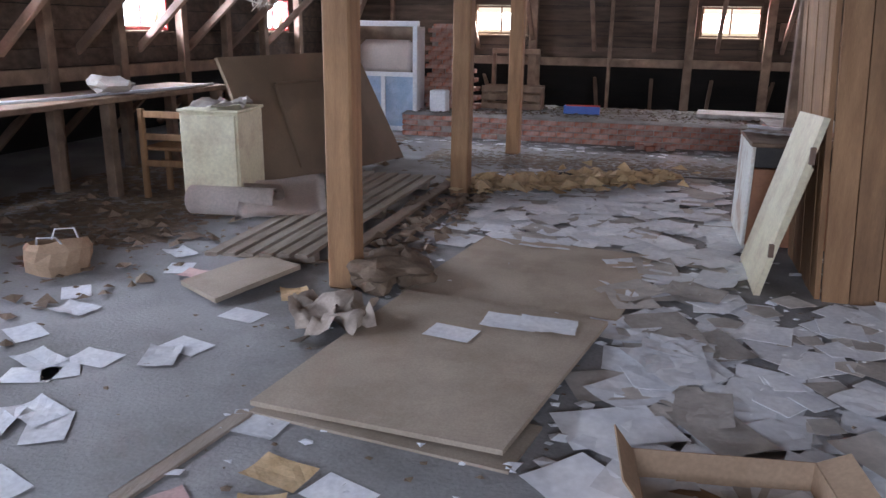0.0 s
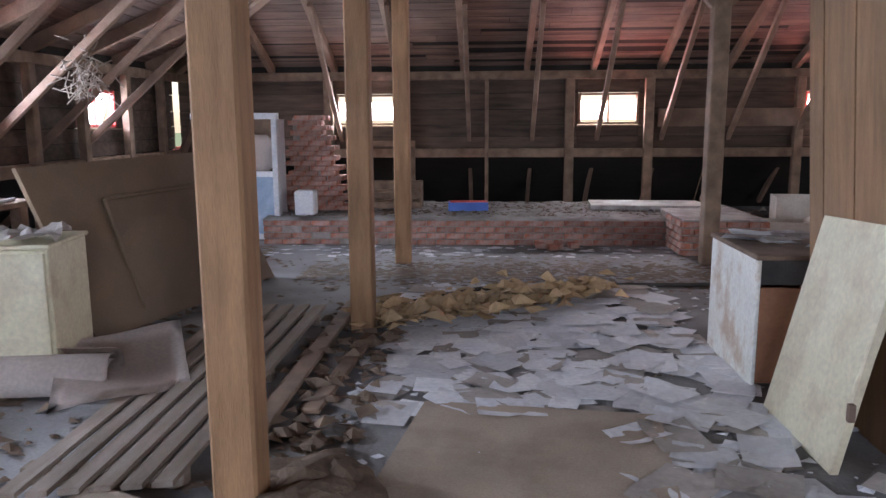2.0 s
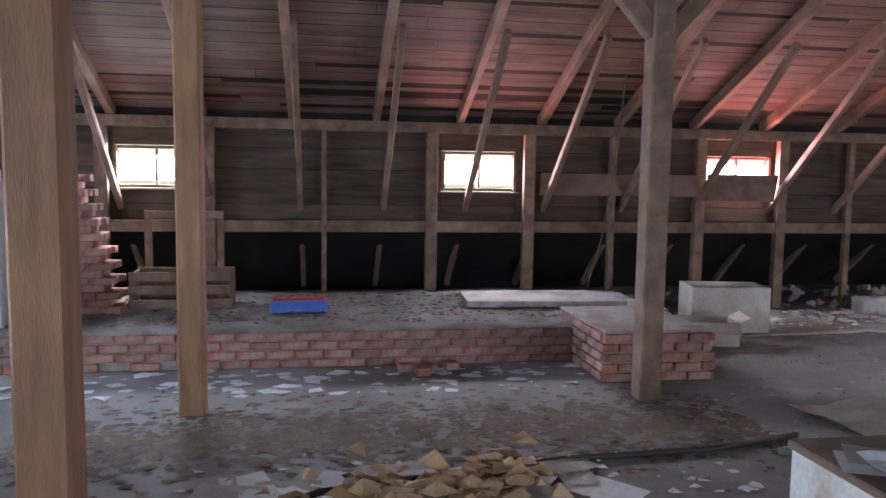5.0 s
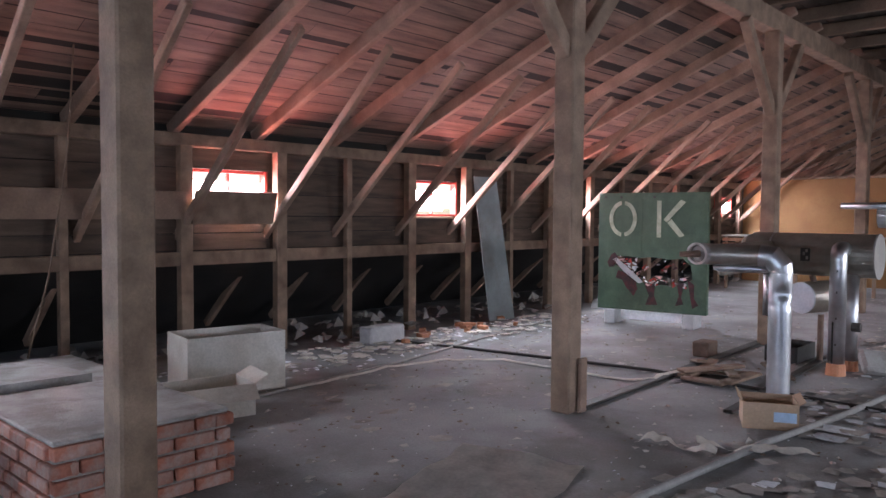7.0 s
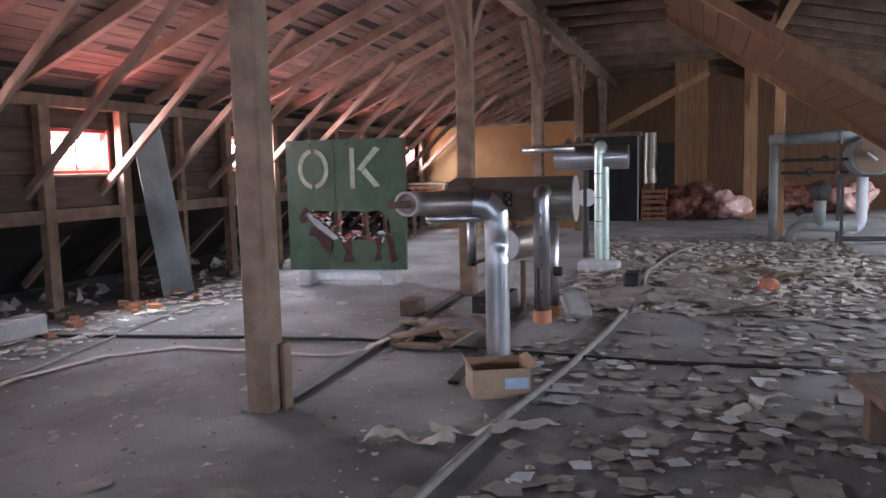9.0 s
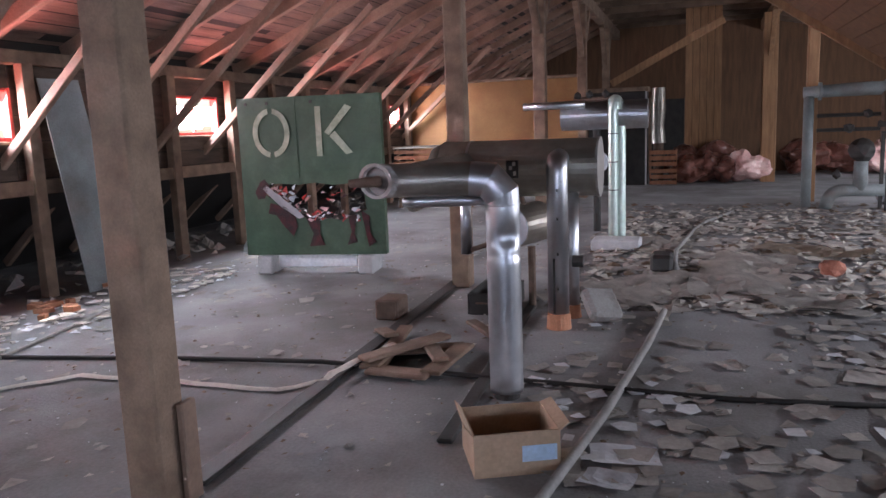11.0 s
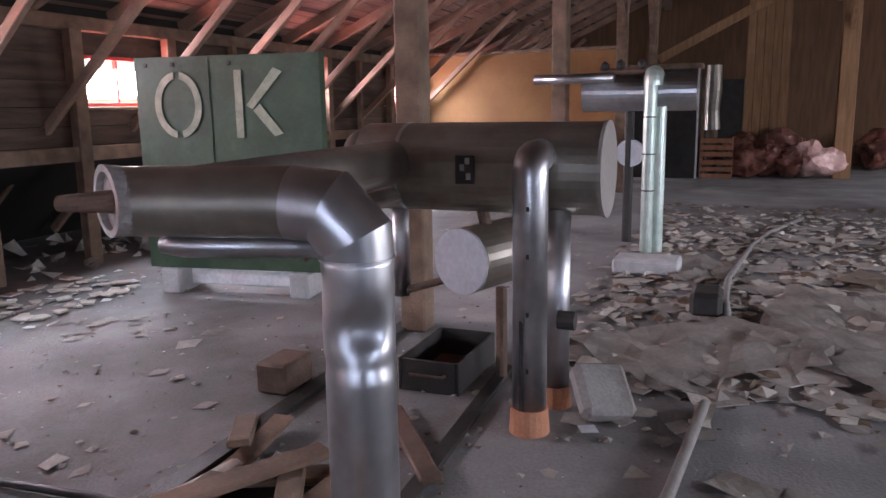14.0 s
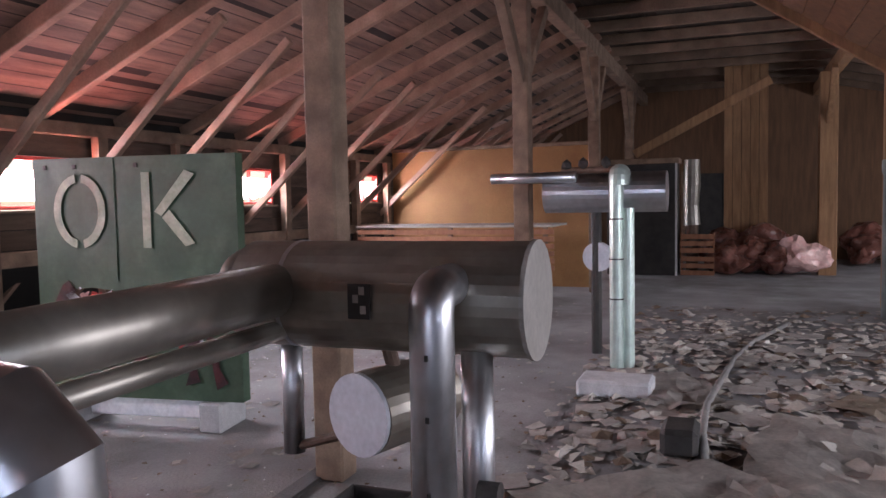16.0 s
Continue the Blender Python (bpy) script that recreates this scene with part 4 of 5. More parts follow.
# local x runs along the face, y goes away from the viewer
SW = 1.52
HOLE = [(0.18, 0.88), (0.24, 0.98), (0.30, 0.94), (0.42, 0.95), (0.60, 0.93), (0.80, 0.95), (1.0, 0.92), (1.2, 0.94), (1.31, 0.85), (1.33, 0.66), (1.2, 0.61), (1.05, 0.56), (0.92, 0.58), (0.80, 0.55), (0.66, 0.59), (0.55, 0.67), (0.42, 0.76), (0.30, 0.80)]
fb = bmesh.new()
for loop in ([(0, 0.20), (SW, 0.20), (SW, 1.83), (0, 1.83)], HOLE):
    ring = [fb.verts.new((x, 0.004, z)) for x, z in loop]
    for a, b in zip(ring, ring[1:] + ring[:1]):
        fb.edges.new((a, b))
bmesh.ops.triangle_fill(fb, edges=fb.edges[:], use_beauty=True)
bmesh.ops.solidify(fb, geom=fb.faces[:], thickness=0.008)
part("front", fb, M_GREEN, sg)
part("side", box(0.0, 0.012, 0.013, 0.10, 0.20, 1.83, 0.002), M_GREEN, sg)
part("side", box(SW - 0.012, SW, 0.013, 0.10, 0.20, 1.83, 0.002), M_GREEN, sg)
part("top", box(0.013, SW - 0.013, 0.013, 0.10, 1.815, 1.83, 0.002), M_GREEN, sg)
part("seam", box(0.62, 0.632, -0.004, -0.001, 1.0, 1.82, 0), M_GREEN, sg)
for x in (0.12, SW - 0.3):
    part("foot", box(x, x + 0.16, -0.05, 0.30, 0.0, 0.199, 0.012), M_STONE, sg)
part("base_rail", box(0.32, SW - 0.34, 0.06, 0.12, 0.06, 0.19, 0.01), M_PAPER, sg, "white base board")
FACE = Matrix.Translation((0, -0.0045, 0)) @ pose(0, 0, 0, 90, 0, 0)


def arc_ring(cx, cz, rx, rz, t, a0, a1, n=12):
    o = [(cx + rx * math.cos(math.radians(a0 + (a1 - a0) * k / n)), cz + rz * math.sin(math.radians(a0 + (a1 - a0) * k / n))) for k in range(n + 1)]
    i = [(cx + (rx - t) * math.cos(math.radians(a0 + (a1 - a0) * k / n)), cz + (rz - t) * math.sin(math.radians(a0 + (a1 - a0) * k / n))) for k in range(n + 1)]
    return o + i[::-1]


def face_plate(outline, material, name, label=""):
    bm = prism(outline, 0.004, m=FACE)
    return part(name, bm, material, sg, label)


# Cut-out letters drawn as plates; light from behind is painted pale.
letter_o = "cutout letter O, its light painted as a pale plate"
face_plate(arc_ring(0.36, 1.47, 0.20, 0.25, 0.055, -82, 82), M_LETTER, "letter", letter_o)
face_plate(arc_ring(0.36, 1.47, 0.20, 0.25, 0.055, 98, 262), M_LETTER, "letter", letter_o)
face_plate([(0.84, 1.22), (0.90, 1.22), (0.90, 1.72), (0.84, 1.72)], M_LETTER, "letter", "cutout letter K, its light painted as a pale plate")
face_plate([(0.93, 1.46), (1.16, 1.73), (1.23, 1.70), (0.98, 1.43)], M_LETTER, "letter", "cutout letter K, its light painted as a pale plate")
face_plate([(0.985, 1.42), (1.04, 1.47), (1.22, 1.25), (1.15, 1.23)], M_LETTER, "letter", "cutout letter K, its light painted as a pale plate")
FLAPS = ([(0.30, 0.75), (0.45, 0.71), (0.56, 0.62), (0.58, 0.50), (0.53, 0.40), (0.42, 0.52), (0.36, 0.62), (0.27, 0.64)],
         [(0.67, 0.60), (0.83, 0.58), (0.82, 0.42), (0.87, 0.30), (0.70, 0.29), (0.75, 0.42)],
         [(1.13, 0.60), (1.23, 0.62), (1.19, 0.42), (1.22, 0.33), (1.11, 0.30), (1.16, 0.44)],
         [(1.27, 0.66), (1.36, 0.60), (1.36, 0.42), (1.42, 0.33), (1.34, 0.28), (1.31, 0.44)],
         [(0.14, 0.86), (0.20, 0.97), (0.25, 1.0), (0.30, 0.93), (0.24, 0.80), (0.17, 0.79)])
for f in FLAPS:
    face_plate(f, M_TORN, "torn_flap", "dark red bent sheet flap")
face_plate([(0.22, 0.90), (0.27, 0.93), (0.58, 0.68), (0.66, 0.60), (0.60, 0.58), (0.40, 0.72)], M_ZINC, "bent_edge", "bare bent metal edge")
for i in range(110):
    x = R.uniform(0.28, 1.3)
    low = 0.80 - 0.36 * min(1, max(0, (x - 0.3) / 0.4)) + 0.14
    z = R.uniform(low - 0.05, 0.93) if i % 2 else low + R.uniform(-0.04, 0.05)
    s = R.uniform(0.014, 0.055)
    dep = R.uniform(-0.01, 0.06)
    tri = [Vector((x, dep, z)), Vector((x + s * R.uniform(.5, 1.8), dep + R.uniform(-.03, .03), z + R.uniform(-s, s))), Vector((x + R.uniform(-s, s), dep, z - s)), Vector((x - s * .4, dep, z - s * .3))]
    part("torn_scrap", slab(tri, 0.002), R.choice((M_PAPER, M_PAPER, M_RED, M_TORN, M_BLACK, M_PINK, M_ZINC)), sg)
for x in (0.1, 0.33, 0.8):
    part("bolt", add_box(bmesh.new(), Matrix.Translation((x, -0.004, 1.77)), 0.03, 0.008, 0.03, 0.003), M_BLACK, sg)

# ---- galvanised duct and pipes ----
def bend(p0, p1, p2, r, n=6):
    """Points of a path p0 - p1 - p2 with a mitred bend of radius r."""
    p0, p1, p2 = Vector(p0), Vector(p1), Vector(p2)
    a, b = p1 + (p0 - p1).normalized() * r, p1 + (p2 - p1).normalized() * r
    return [p0] + [(a * (1 - t) ** 2 + p1 * 2 * t * (1 - t) + b * t ** 2) for t in [k / n for k in range(n + 1)]] + [p2]


du = thing("bent_duct", "dented shiny galvanised duct with an elbow and open end", "duct")
b = tube([(8.18, 8.14, 0.04 + 0.02 * k) for k in range(52)], 0.09, 32)
DENT = Vector((-0.75, -0.55, 0)).normalized()
for v in b.verts:
    dv = Vector((v.co.x - 8.18, v.co.y - 8.14, 0))
    if dv.length > 0.01:
        k = max(0.0, dv.normalized().dot(DENT)) ** 3
        f = 0.40 * math.exp(-((v.co.z - 0.89) / 0.06) ** 2) * k + 0.09 * math.exp(-((v.co.z - 0.79) / 0.015) ** 2) * (0.4 + k)
        wob = 0.05 if 0.76 < v.co.z < 1.0 else 0.012
        v.co -= dv * f + dv * wob * noise.noise(v.co * 17)
part("riser", b, M_ZINC, du, smooth=True)
ELBOW = [(8.18, 8.14, 1.055), (8.18, 8.14, 1.10), (8.165, 8.205, 1.18), (8.148, 8.30, 1.19)]
for i in range(3):
    b = tube(ELBOW, [0.092, 0.096, 0.098, 0.092], 32, cap=False)
    b.verts.ensure_lookup_table()
    bmesh.ops.delete(b, geom=[v for k, v in enumerate(b.verts[:]) if k // 32 not in (i, i + 1)], context="VERTS")
    part("elbow_segment", b, M_ZINC, du, smooth=True)


def slant(bm, start=8.6):
    """Cuts the end of the arm off at an angle, its near lip the shorter."""
    for v in bm.verts:
        if v.co.y > start:
            v.co.y += 1.25 * (v.co.x - 8.065)
    return bm


part("arm", slant(tube([(8.157, 8.28, 1.19), (8.05, 8.80, 1.19)], 0.09, 32, cap=False)), M_ZINCG, du, smooth=True)
b = tube([(8.06, 8.76, 1.19), (8.048, 8.82, 1.19)], [0.091, 0.095], 28, cap=False)
tube([(8.06, 8.76, 1.19), (8.048, 8.82, 1.19)], [0.074, 0.076], 28, b, cap=False)
b.verts.ensure_lookup_table()
for k in range(28):
    j = (k + 1) % 28
    b.faces.new((b.verts[28 + k], b.verts[28 + j], b.verts[84 + j], b.verts[84 + k]))
part("flange", slant(b), M_DUST, du, "pale crumbling insulation ring")
# Black disc closes the pipe and stands for the shade inside it.
part("hollow", slant(tube([(8.056, 8.785, 1.19), (8.054, 8.795, 1.19)], 0.078, 20)), M_BLACK, du, "black disc as the shade inside the duct")
part("inner_pipe", tube([(8.062, 8.76, 1.19), (8.03, 8.94, 1.18)], [0.032, 0.022], 14), M_RUST, du, "rusty inner pipe")
for z in (1.052,):
    part("seam_ring", tube([(8.18, 8.14, z), (8.18, 8.14, z + 0.006)], 0.0955, 28), M_ZINC, du)
part("collar", tube([(8.18, 8.14, 0), (8.18, 8.14, 0.05)], 0.07, 18), M_BLACK, du)
part("thin_arm", tube([(8.22, 8.18, 1.075), (8.10, 8.60, 1.075), (8.085, 8.66, 1.075)], [0.032, 0.032, 0.02], 16), M_ZINC, du, smooth=True)
tk = thing("insulated_tank", "horizontal sheet-metal clad tank on pipe legs", "tank")
TX, TZ = 10.06, 1.13
part("shell", tube([(TX, 7.86, TZ), (TX, 9.05, TZ)], 0.215, 36), M_ZINCG, tk, smooth=False)
part("end_cap", tube([(TX, 7.845, TZ), (TX, 7.862, TZ)], 0.222, 36), M_CAPW, tk)
part("dome", tube([(TX, 9.05, TZ), (TX, 9.14, TZ), (TX, 9.19, TZ)], [0.21, 0.17, 0.08], 30), M_ZINCG, tk, smooth=True)
for y in (8.82,):
    part("band", tube([(TX, y, TZ), (TX, y + 0.018, TZ)], 0.2185, 36), M_ZINC, tk)
part("label_plate", box(TX - 0.228, TX - 0.216, 8.42, 8.51, 1.07, 1.20, 0.002), M_BLACK, tk, "dark worn label plate")
for y, z in ((8.435, 1.09), (8.465, 1.13), (8.44, 1.16)):
    part("label_mark", box(TX - 0.2315, TX - 0.2285, y, y + 0.022, z, z + 0.03, 0), M_PAPERD, tk)
part("feed_pipe", tube([(9.9, 8.86, 1.16), (8.36, 8.72, 1.17)], [0.105, 0.095], 26), M_ZINCG, tk, smooth=True)
part("lower_feed_pipe", tube([(9.95, 8.86, 1.0), (8.45, 8.74, 1.02)], 0.04, 16), M_ZINCG, tk, smooth=True)
leg = tube(bend((9.64, 8.10, 0.10), (9.64, 8.10, 1.20), (9.95, 8.13, 1.20), 0.09, 5), 0.075, 24)
part("pipe_leg", leg, M_ZINC, tk, smooth=True)
part("leg_slot", box(9.561, 9.567, 8.11, 8.125, 0.12, 0.52, 0), M_BLACK, tk)
part("pipe_leg", tube([(9.98, 8.06, 0.05), (9.98, 8.06, 0.95)], 0.06, 20), M_ZINC, tk, smooth=True)
part("pipe_leg", tube([(10.06, 8.90, 0.46), (10.06, 8.90, 1.0)], 0.045, 16), M_ZINC, tk, smooth=True)
part("leg_base", tube([(9.64, 8.10, 0), (9.64, 8.10, 0.115)], [0.09, 0.082], 20), M_TERRA, tk, "orange clay collar")
part("leg_base", tube([(9.98, 8.06, 0), (9.98, 8.06, 0.10)], [0.075, 0.065], 20), M_TERRA, tk, "orange clay collar")
part("valve", tube([(9.92, 8.04, 0.44), (9.92, 7.96, 0.44)], 0.045, 12), M_BLACK, tk)
for z in (0.3, 0.55, 0.8, 1.0):
    part("rivet", add_box(bmesh.new(), Matrix.Translation((9.565, 8.09, z)), 0.008, 0.012, 0.02), M_BLACK, tk)
vs_ = thing("small_vessel", "small round insulated vessel with pale grey end", "vessel")
part("shell", tube([(9.91, 8.51, 0.69), (10.33, 8.38, 0.69)], 0.162, 30), M_ZINCG, vs_, smooth=False)
part("end_cap", tube([(9.895, 8.515, 0.69), (9.912, 8.509, 0.69)], 0.16, 30), M_CAP, vs_)
part("neck", tube([(10.1, 8.44, 0.79), (10.08, 8.47, 0.94)], 0.03, 10), M_RUST, vs_)
part("drain_pipe", tube([(10.06, 8.90, 0.48), (10.02, 8.6, 0.58)], 0.02, 10), M_RUST, vs_)
part("support", tube([(10.22, 8.41, 0.0), (10.22, 8.41, 0.5)], 0.03, 10), M_RUST, vs_)
p3 = thing("far_tank", "second clad tank on a pale green pipe leg", "tank")
part("shell", tube([(14.32, 7.74, 1.54), (14.32, 8.82, 1.54)], 0.18, 30), M_ZINC, p3)
part("pipe_leg", tube([(14.1, 8.15, 0.0), (14.1, 8.15, 1.62)], 0.062, 16), M_ZINCP, p3)
part("pipe_leg", tube([(14.13, 8.055, 0.0), (14.13, 8.055, 1.4)], 0.055, 16), M_ZINCP, p3)
part("elbow", tube(bend((14.1, 8.13, 1.60), (14.1, 8.13, 1.70), (14.24, 8.13, 1.70), 0.06, 4), 0.086, 16), M_ZINCP, p3)
part("arm_pipe", tube([(14.1, 8.5, 1.68), (14.1, 9.28, 1.68)], [0.05, 0.045], 14), M_ZINC, p3, smooth=True)
part("top_pipe", tube([(14.2, 8.1, 1.74), (14.2, 8.65, 1.74)], 0.03, 10), M_RUST, p3)
for y in (8.25, 8.45, 8.6):
    part("valve", lump(0.05, y, 1.0, 0.4, 1), M_BLACK, p3, m=at(14.18, y, 1.74))
for z in (0.6, 0.95, 1.3):
    part("band", tube([(14.1, 8.15, z), (14.1, 8.15, z + 0.012)], 0.0655, 16), M_BLACK, p3)
part("hanging_pipe", tube([(14.66, 8.42, 0.0), (14.66, 8.42, 1.4)], 0.05, 10), M_BLACK, p3)
part("round_cover", tube([(14.62, 8.41, 0.93), (14.7, 8.40, 0.93)], 0.14, 24), M_CAP, p3)
single("stone_block", box(13.0, 13.35, 7.75, 8.3, 0, 0.13, 0.02), M_STONE, "pale dusty stone block on the floor", "stone")
# black pipe frame with valves
vf = thing("valve_frame", "grey pipework with valves, a drum and a black stand", "pipework", m=at(17.4, 0, 0))
part("upright", tube([(0, 5.52, 0), (0, 5.52, 1.72)], 0.075, 14), M_GREY, vf, smooth=True)
part("crossbar", tube([(0, 5.6, 1.78), (0, 4.9, 1.80), (0, 3.8, 1.80)], [0.085, 0.10, 0.10], 16), M_GREY, vf, smooth=True)
for y in (5.35, 4.45):
    part("flange", tube([(0, y, 1.79), (0, y + 0.04, 1.79)], 0.135, 16), M_GREY, vf)
part("drum", tube([(-0.3, 4.02, 1.47), (0.5, 4.02, 1.47)], 0.34, 28), M_GREY, vf)
part("drum_face", tube([(-0.32, 4.02, 1.47), (-0.302, 4.02, 1.47)], 0.30, 28), M_PANEL, vf, "dull brown drum face")
part("drum_mark", add_box(bmesh.new(), Matrix.Translation((-0.33, 4.04, 1.46)) @ pose(0, 0, 0, 40, 0, 0), 0.01, 0.2, 0.04), M_PAPER, vf, "pale mark")
part("lower_pipe", tube(bend((-0.1, 5.25, 0.0), (-0.1, 5.2, 0.28), (-0.1, 4.2, 0.28), 0.2), 0.095, 16), M_GREY, vf, smooth=True)
part("valve_stem", tube([(-0.1, 4.78, 0.28), (-0.1, 4.78, 0.72)], 0.10, 14), M_GREY, vf, smooth=True)
part("handwheel", lump(0.19, 61, 1.0, 0.12, 2), M_BLACK, vf, m=at(-0.12, 4.78, 0.70))
part("bent_pipe", tube(bend((0.1, 4.1, 1.25), (0.1, 4.1, 0.2), (0.1, 4.5, 0.2), 0.22), 0.09, 16), M_CAP, vf, "pale bluish pipe", smooth=True)
part("riser", tube([(-0.05, 4.5, 1.0), (-0.05, 4.5, 1.75)], 0.035, 10), M_RUST, vf)
for z in (1.2, 1.42):
    part("thin_pipe", tube([(-0.02, 5.4, z), (-0.02, 4.35, z)], 0.028, 8), M_BLACK, vf)
for y, z in ((4.95, 1.2), (4.7, 1.42), (4.5, 1.25), (5.1, 0.5)):
    part("tap", lump(0.075, y * 3, 1.0, 0.5, 1), M_BLACK, vf, m=at(-0.03, y, z - 0.06))
stand = thing("iron_stand", "open black angle-iron stand beside the pipework", "stand", m=at(16.9, 0, 0))
for x in (0.0, 0.4):
    for y in (4.5, 3.55):
        part("leg", box(x - 0.025, x + 0.025, y - 0.025, y + 0.025, 0, 1.12, 0.004), M_BLACK, stand)
for x in (0.0, 0.4):
    for z in (0.06, 1.122):
        part("rail", box(x - 0.025, x + 0.025, 3.526, 4.524 if z > 1 else 4.47, z, z + 0.04, 0.004), M_BLACK, stand)

# ---- far end ----
single("orange_partition", box(20.0, 20.04, 9.35, 13.0, 0, 2.36, 0), M_ORANGE, "plain orange-brown fibreboard partition", "partition", kind="structure")
single("orange_partition_cap", box(19.95, 20.1, 9.3, 13.0, 2.362, 2.42, 0.006), M_OLD, "wooden cap on the orange partition", "trim", kind="structure")
rk = thing("slat_rack", "long low rack of stacked pale slats", "rack", m=at(17.6, 9.5, 0))
for i in range(6):
    part("slat", box(0.0, 0.03, 0, 3.0, 0.5 + i * 0.1, 0.57 + i * 0.1, 0.004), M_REDWOOD, rk)
for y in (0.1, 1.5, 2.9):
    part("upright", box(0.032, 0.09, y, y + 0.06, 0, 1.1, 0.005), M_OLD, rk)
part("top_sheet", box(-0.05, 0.9, 0, 3.0, 1.101, 1.13, 0.005), M_PAPERD, rk)
dk = thing("dark_cabinet", "tall dark wooden cabinet near the far end", "cabinet", m=at(22.2, 8.2, 0))
part("body", box(0, 0.6, 0, 1.3, 0, 2.1, 0.01), M_BLACK, dk)
part("cornice", box(-0.04, 0.64, -0.04, 1.34, 2.1, 2.2, 0.01), M_OLD, dk)
part("edge_strip", box(-0.012, -0.001, 0, 0.04, 0, 2.1, 0.002), M_STONE, dk)
for i, y in enumerate((7.55, 7.55)):
    c = thing("slatted_crate", "stacked slatted wooden crate by the cabinet", "crate", "far crates", m=at(22.3, y, i * 0.42))
    for z in (0.0, 0.13, 0.26):
        part("slat", box(0, 0.02, 0, 0.6, z, z + 0.09, 0.003), M_REDWOOD, c)
    part("side_panel", box(0.021, 0.5, 0, 0.02, 0, 0.38, 0.003), M_REDWOOD, c)
    part("side_panel", box(0.021, 0.5, 0.58, 0.6, 0, 0.38, 0.003), M_REDWOOD, c)
for i, (x, y, r, mm) in enumerate(((22.7, 7.3, 0.42, M_FOIL), (22.9, 6.9, 0.42, M_FOIL), (22.6, 6.45, 0.36, M_FOIL), (22.7, 6.05, 0.42, M_FOILP), (23.4, 6.6, 0.55, M_FOIL), (23.6, 7.4, 0.5, M_FOIL), (25.0, 4.6, 0.5, M_FOIL), (25.2, 3.8, 0.5, M_FOIL), (25.0, 3.0, 0.5, M_FOILP))):
    b = lump(r, 40 + i, 0.72, 0.55, 4)
    for v in b.verts:
        if v.co.z > 0.03:
            v.co += v.co.normalized() * (0.10 * abs(noise.noise(v.co * 5 + Vector((i, 0, 0)))) - 0.06 * abs(noise.noise(v.co * 13)))
    single("wrapped_bale", b, mm, "bulging bale wrapped in shiny reddish plastic", "bale", "wrapped bales", smooth=False, m=at(x, y, 0, 30 * i))
fd = thing("foil_duct", "vertical foil-wrapped duct at the far end", "duct")
part("wrap", tube([(23.4, 8.0, 0.9), (23.42, 8.02, 1.3), (23.38, 8.0, 1.7), (23.4, 8.0, 2.2)], [0.17, 0.15, 0.17, 0.15], 14), M_ZINCG, fd)
part("stem", tube([(23.4, 8.0, 0.0), (23.4, 8.0, 0.9)], 0.12, 12), M_RUST, fd)
bc = thing("boarded_chimney", "broad brown boarded chimney stack", "chimney")
part("core", box(23.62, 24.28, 6.62, 7.38, 0, 4.05, 0.02), M_SHADE_DARK, bc)
for i in range(5):
    part("board", box(23.58, 23.61, 6.6 + i * 0.162, 6.755 + i * 0.162, 0, 4.05, 0.004), M_POST, bc)
dw = thing("door_1", "doorway with its darkness painted as a black panel", "doorway", kind="structure")
# Flat black panel before the solid wall, painting the unlit space beyond.
part("opening", box(26.3, 26.34, 7.45, 8.3, 0, 2.0, 0), M_BLACK, dw)
part("jamb", box(26.27, 26.345, 7.36, 7.449, 0, 2.05, 0.005), M_OLD, dw)
part("jamb", box(26.27, 26.345, 8.301, 8.39, 0, 2.05, 0.005), M_OLD, dw)
single("diagonal_brace", beam((22.4, 9.0, 2.3), (22.4, 6.6, 3.55), 0.1, 0.16), M_POST, "diagonal timber brace by the far posts", "brace")
hood = thing("boarded_hood", "big sloping boarded hood over the far aisle", "hood")
for i in range(18):
    y0, y1 = 7.3 - i * 0.2, 7.3 - i * 0.2 - 0.192
    part("board", slab([(13.0, y0, 3.99 - 0.687 * (7.3 - y0)), (16.6, y0, 3.99 - 0.687 * (7.3 - y0)), (16.55, y1, 3.99 - 0.687 * (7.3 - y1)), (12.95, y1, 3.99 - 0.687 * (7.3 - y1))], 0.03 + 0.004 * (i % 2)), M_ENDW, hood)
part("edge_beam", beam((12.93, 7.3, 3.9), (12.9, 3.7, 1.43), 0.09, 0.16), M_ENDW, hood)
part("edge_beam", beam((16.66, 7.3, 3.93), (16.6, 3.7, 1.46), 0.09, 0.16), M_POST, hood)

# ---- floor things in the long wing ----
carton("cardboard_box", "small brown cardboard box with blue print round the duct", 0.37, 0.34, 0.19, at(7.42, 7.95, 0, -65), M_CARD, "side", (0.02, 0.17, -0.174, -0.171, 0.06, 0.13, 0))
hs = [(3.6, 8.02, 0.022), (5.6, 7.88, 0.022), (6.9, 7.76, 0.022), (7.97, 7.6, 0.022), (9.25, 7.46, 0.026), (10.14, 7.39, 0.03)]
single("grey_hose", tube(hs, 0.024, 10), M_HOSE, "long grey hose lying across the dusty floor", "hose", smooth=True)
single("grey_hose", tube([(11.75, 7.33, 0.022), (12.2, 7.36, 0.05), (12.75, 7.36, 0.06), (13.4, 7.31, 0.04), (14.59, 7.19, 0.022), (15.54, 7.01, 0.022), (16.77, 6.61, 0.022)], 0.024, 10), M_HOSE, "grey hose curving out of a floor hole", "hose", smooth=True)
single("floor_hatch", box(11.78, 12.1, 7.37, 7.58, 0.002, 0.17, 0.03), M_BLACK, "dark upturned gutter piece beside the hose", "gutter")
single("floor_channel", beam((6.85, 9.18, 0.012), (11.2, 9.32, 0.012), 0.11, 0.024), M_BLACK, "dark iron floor channel", "channel")
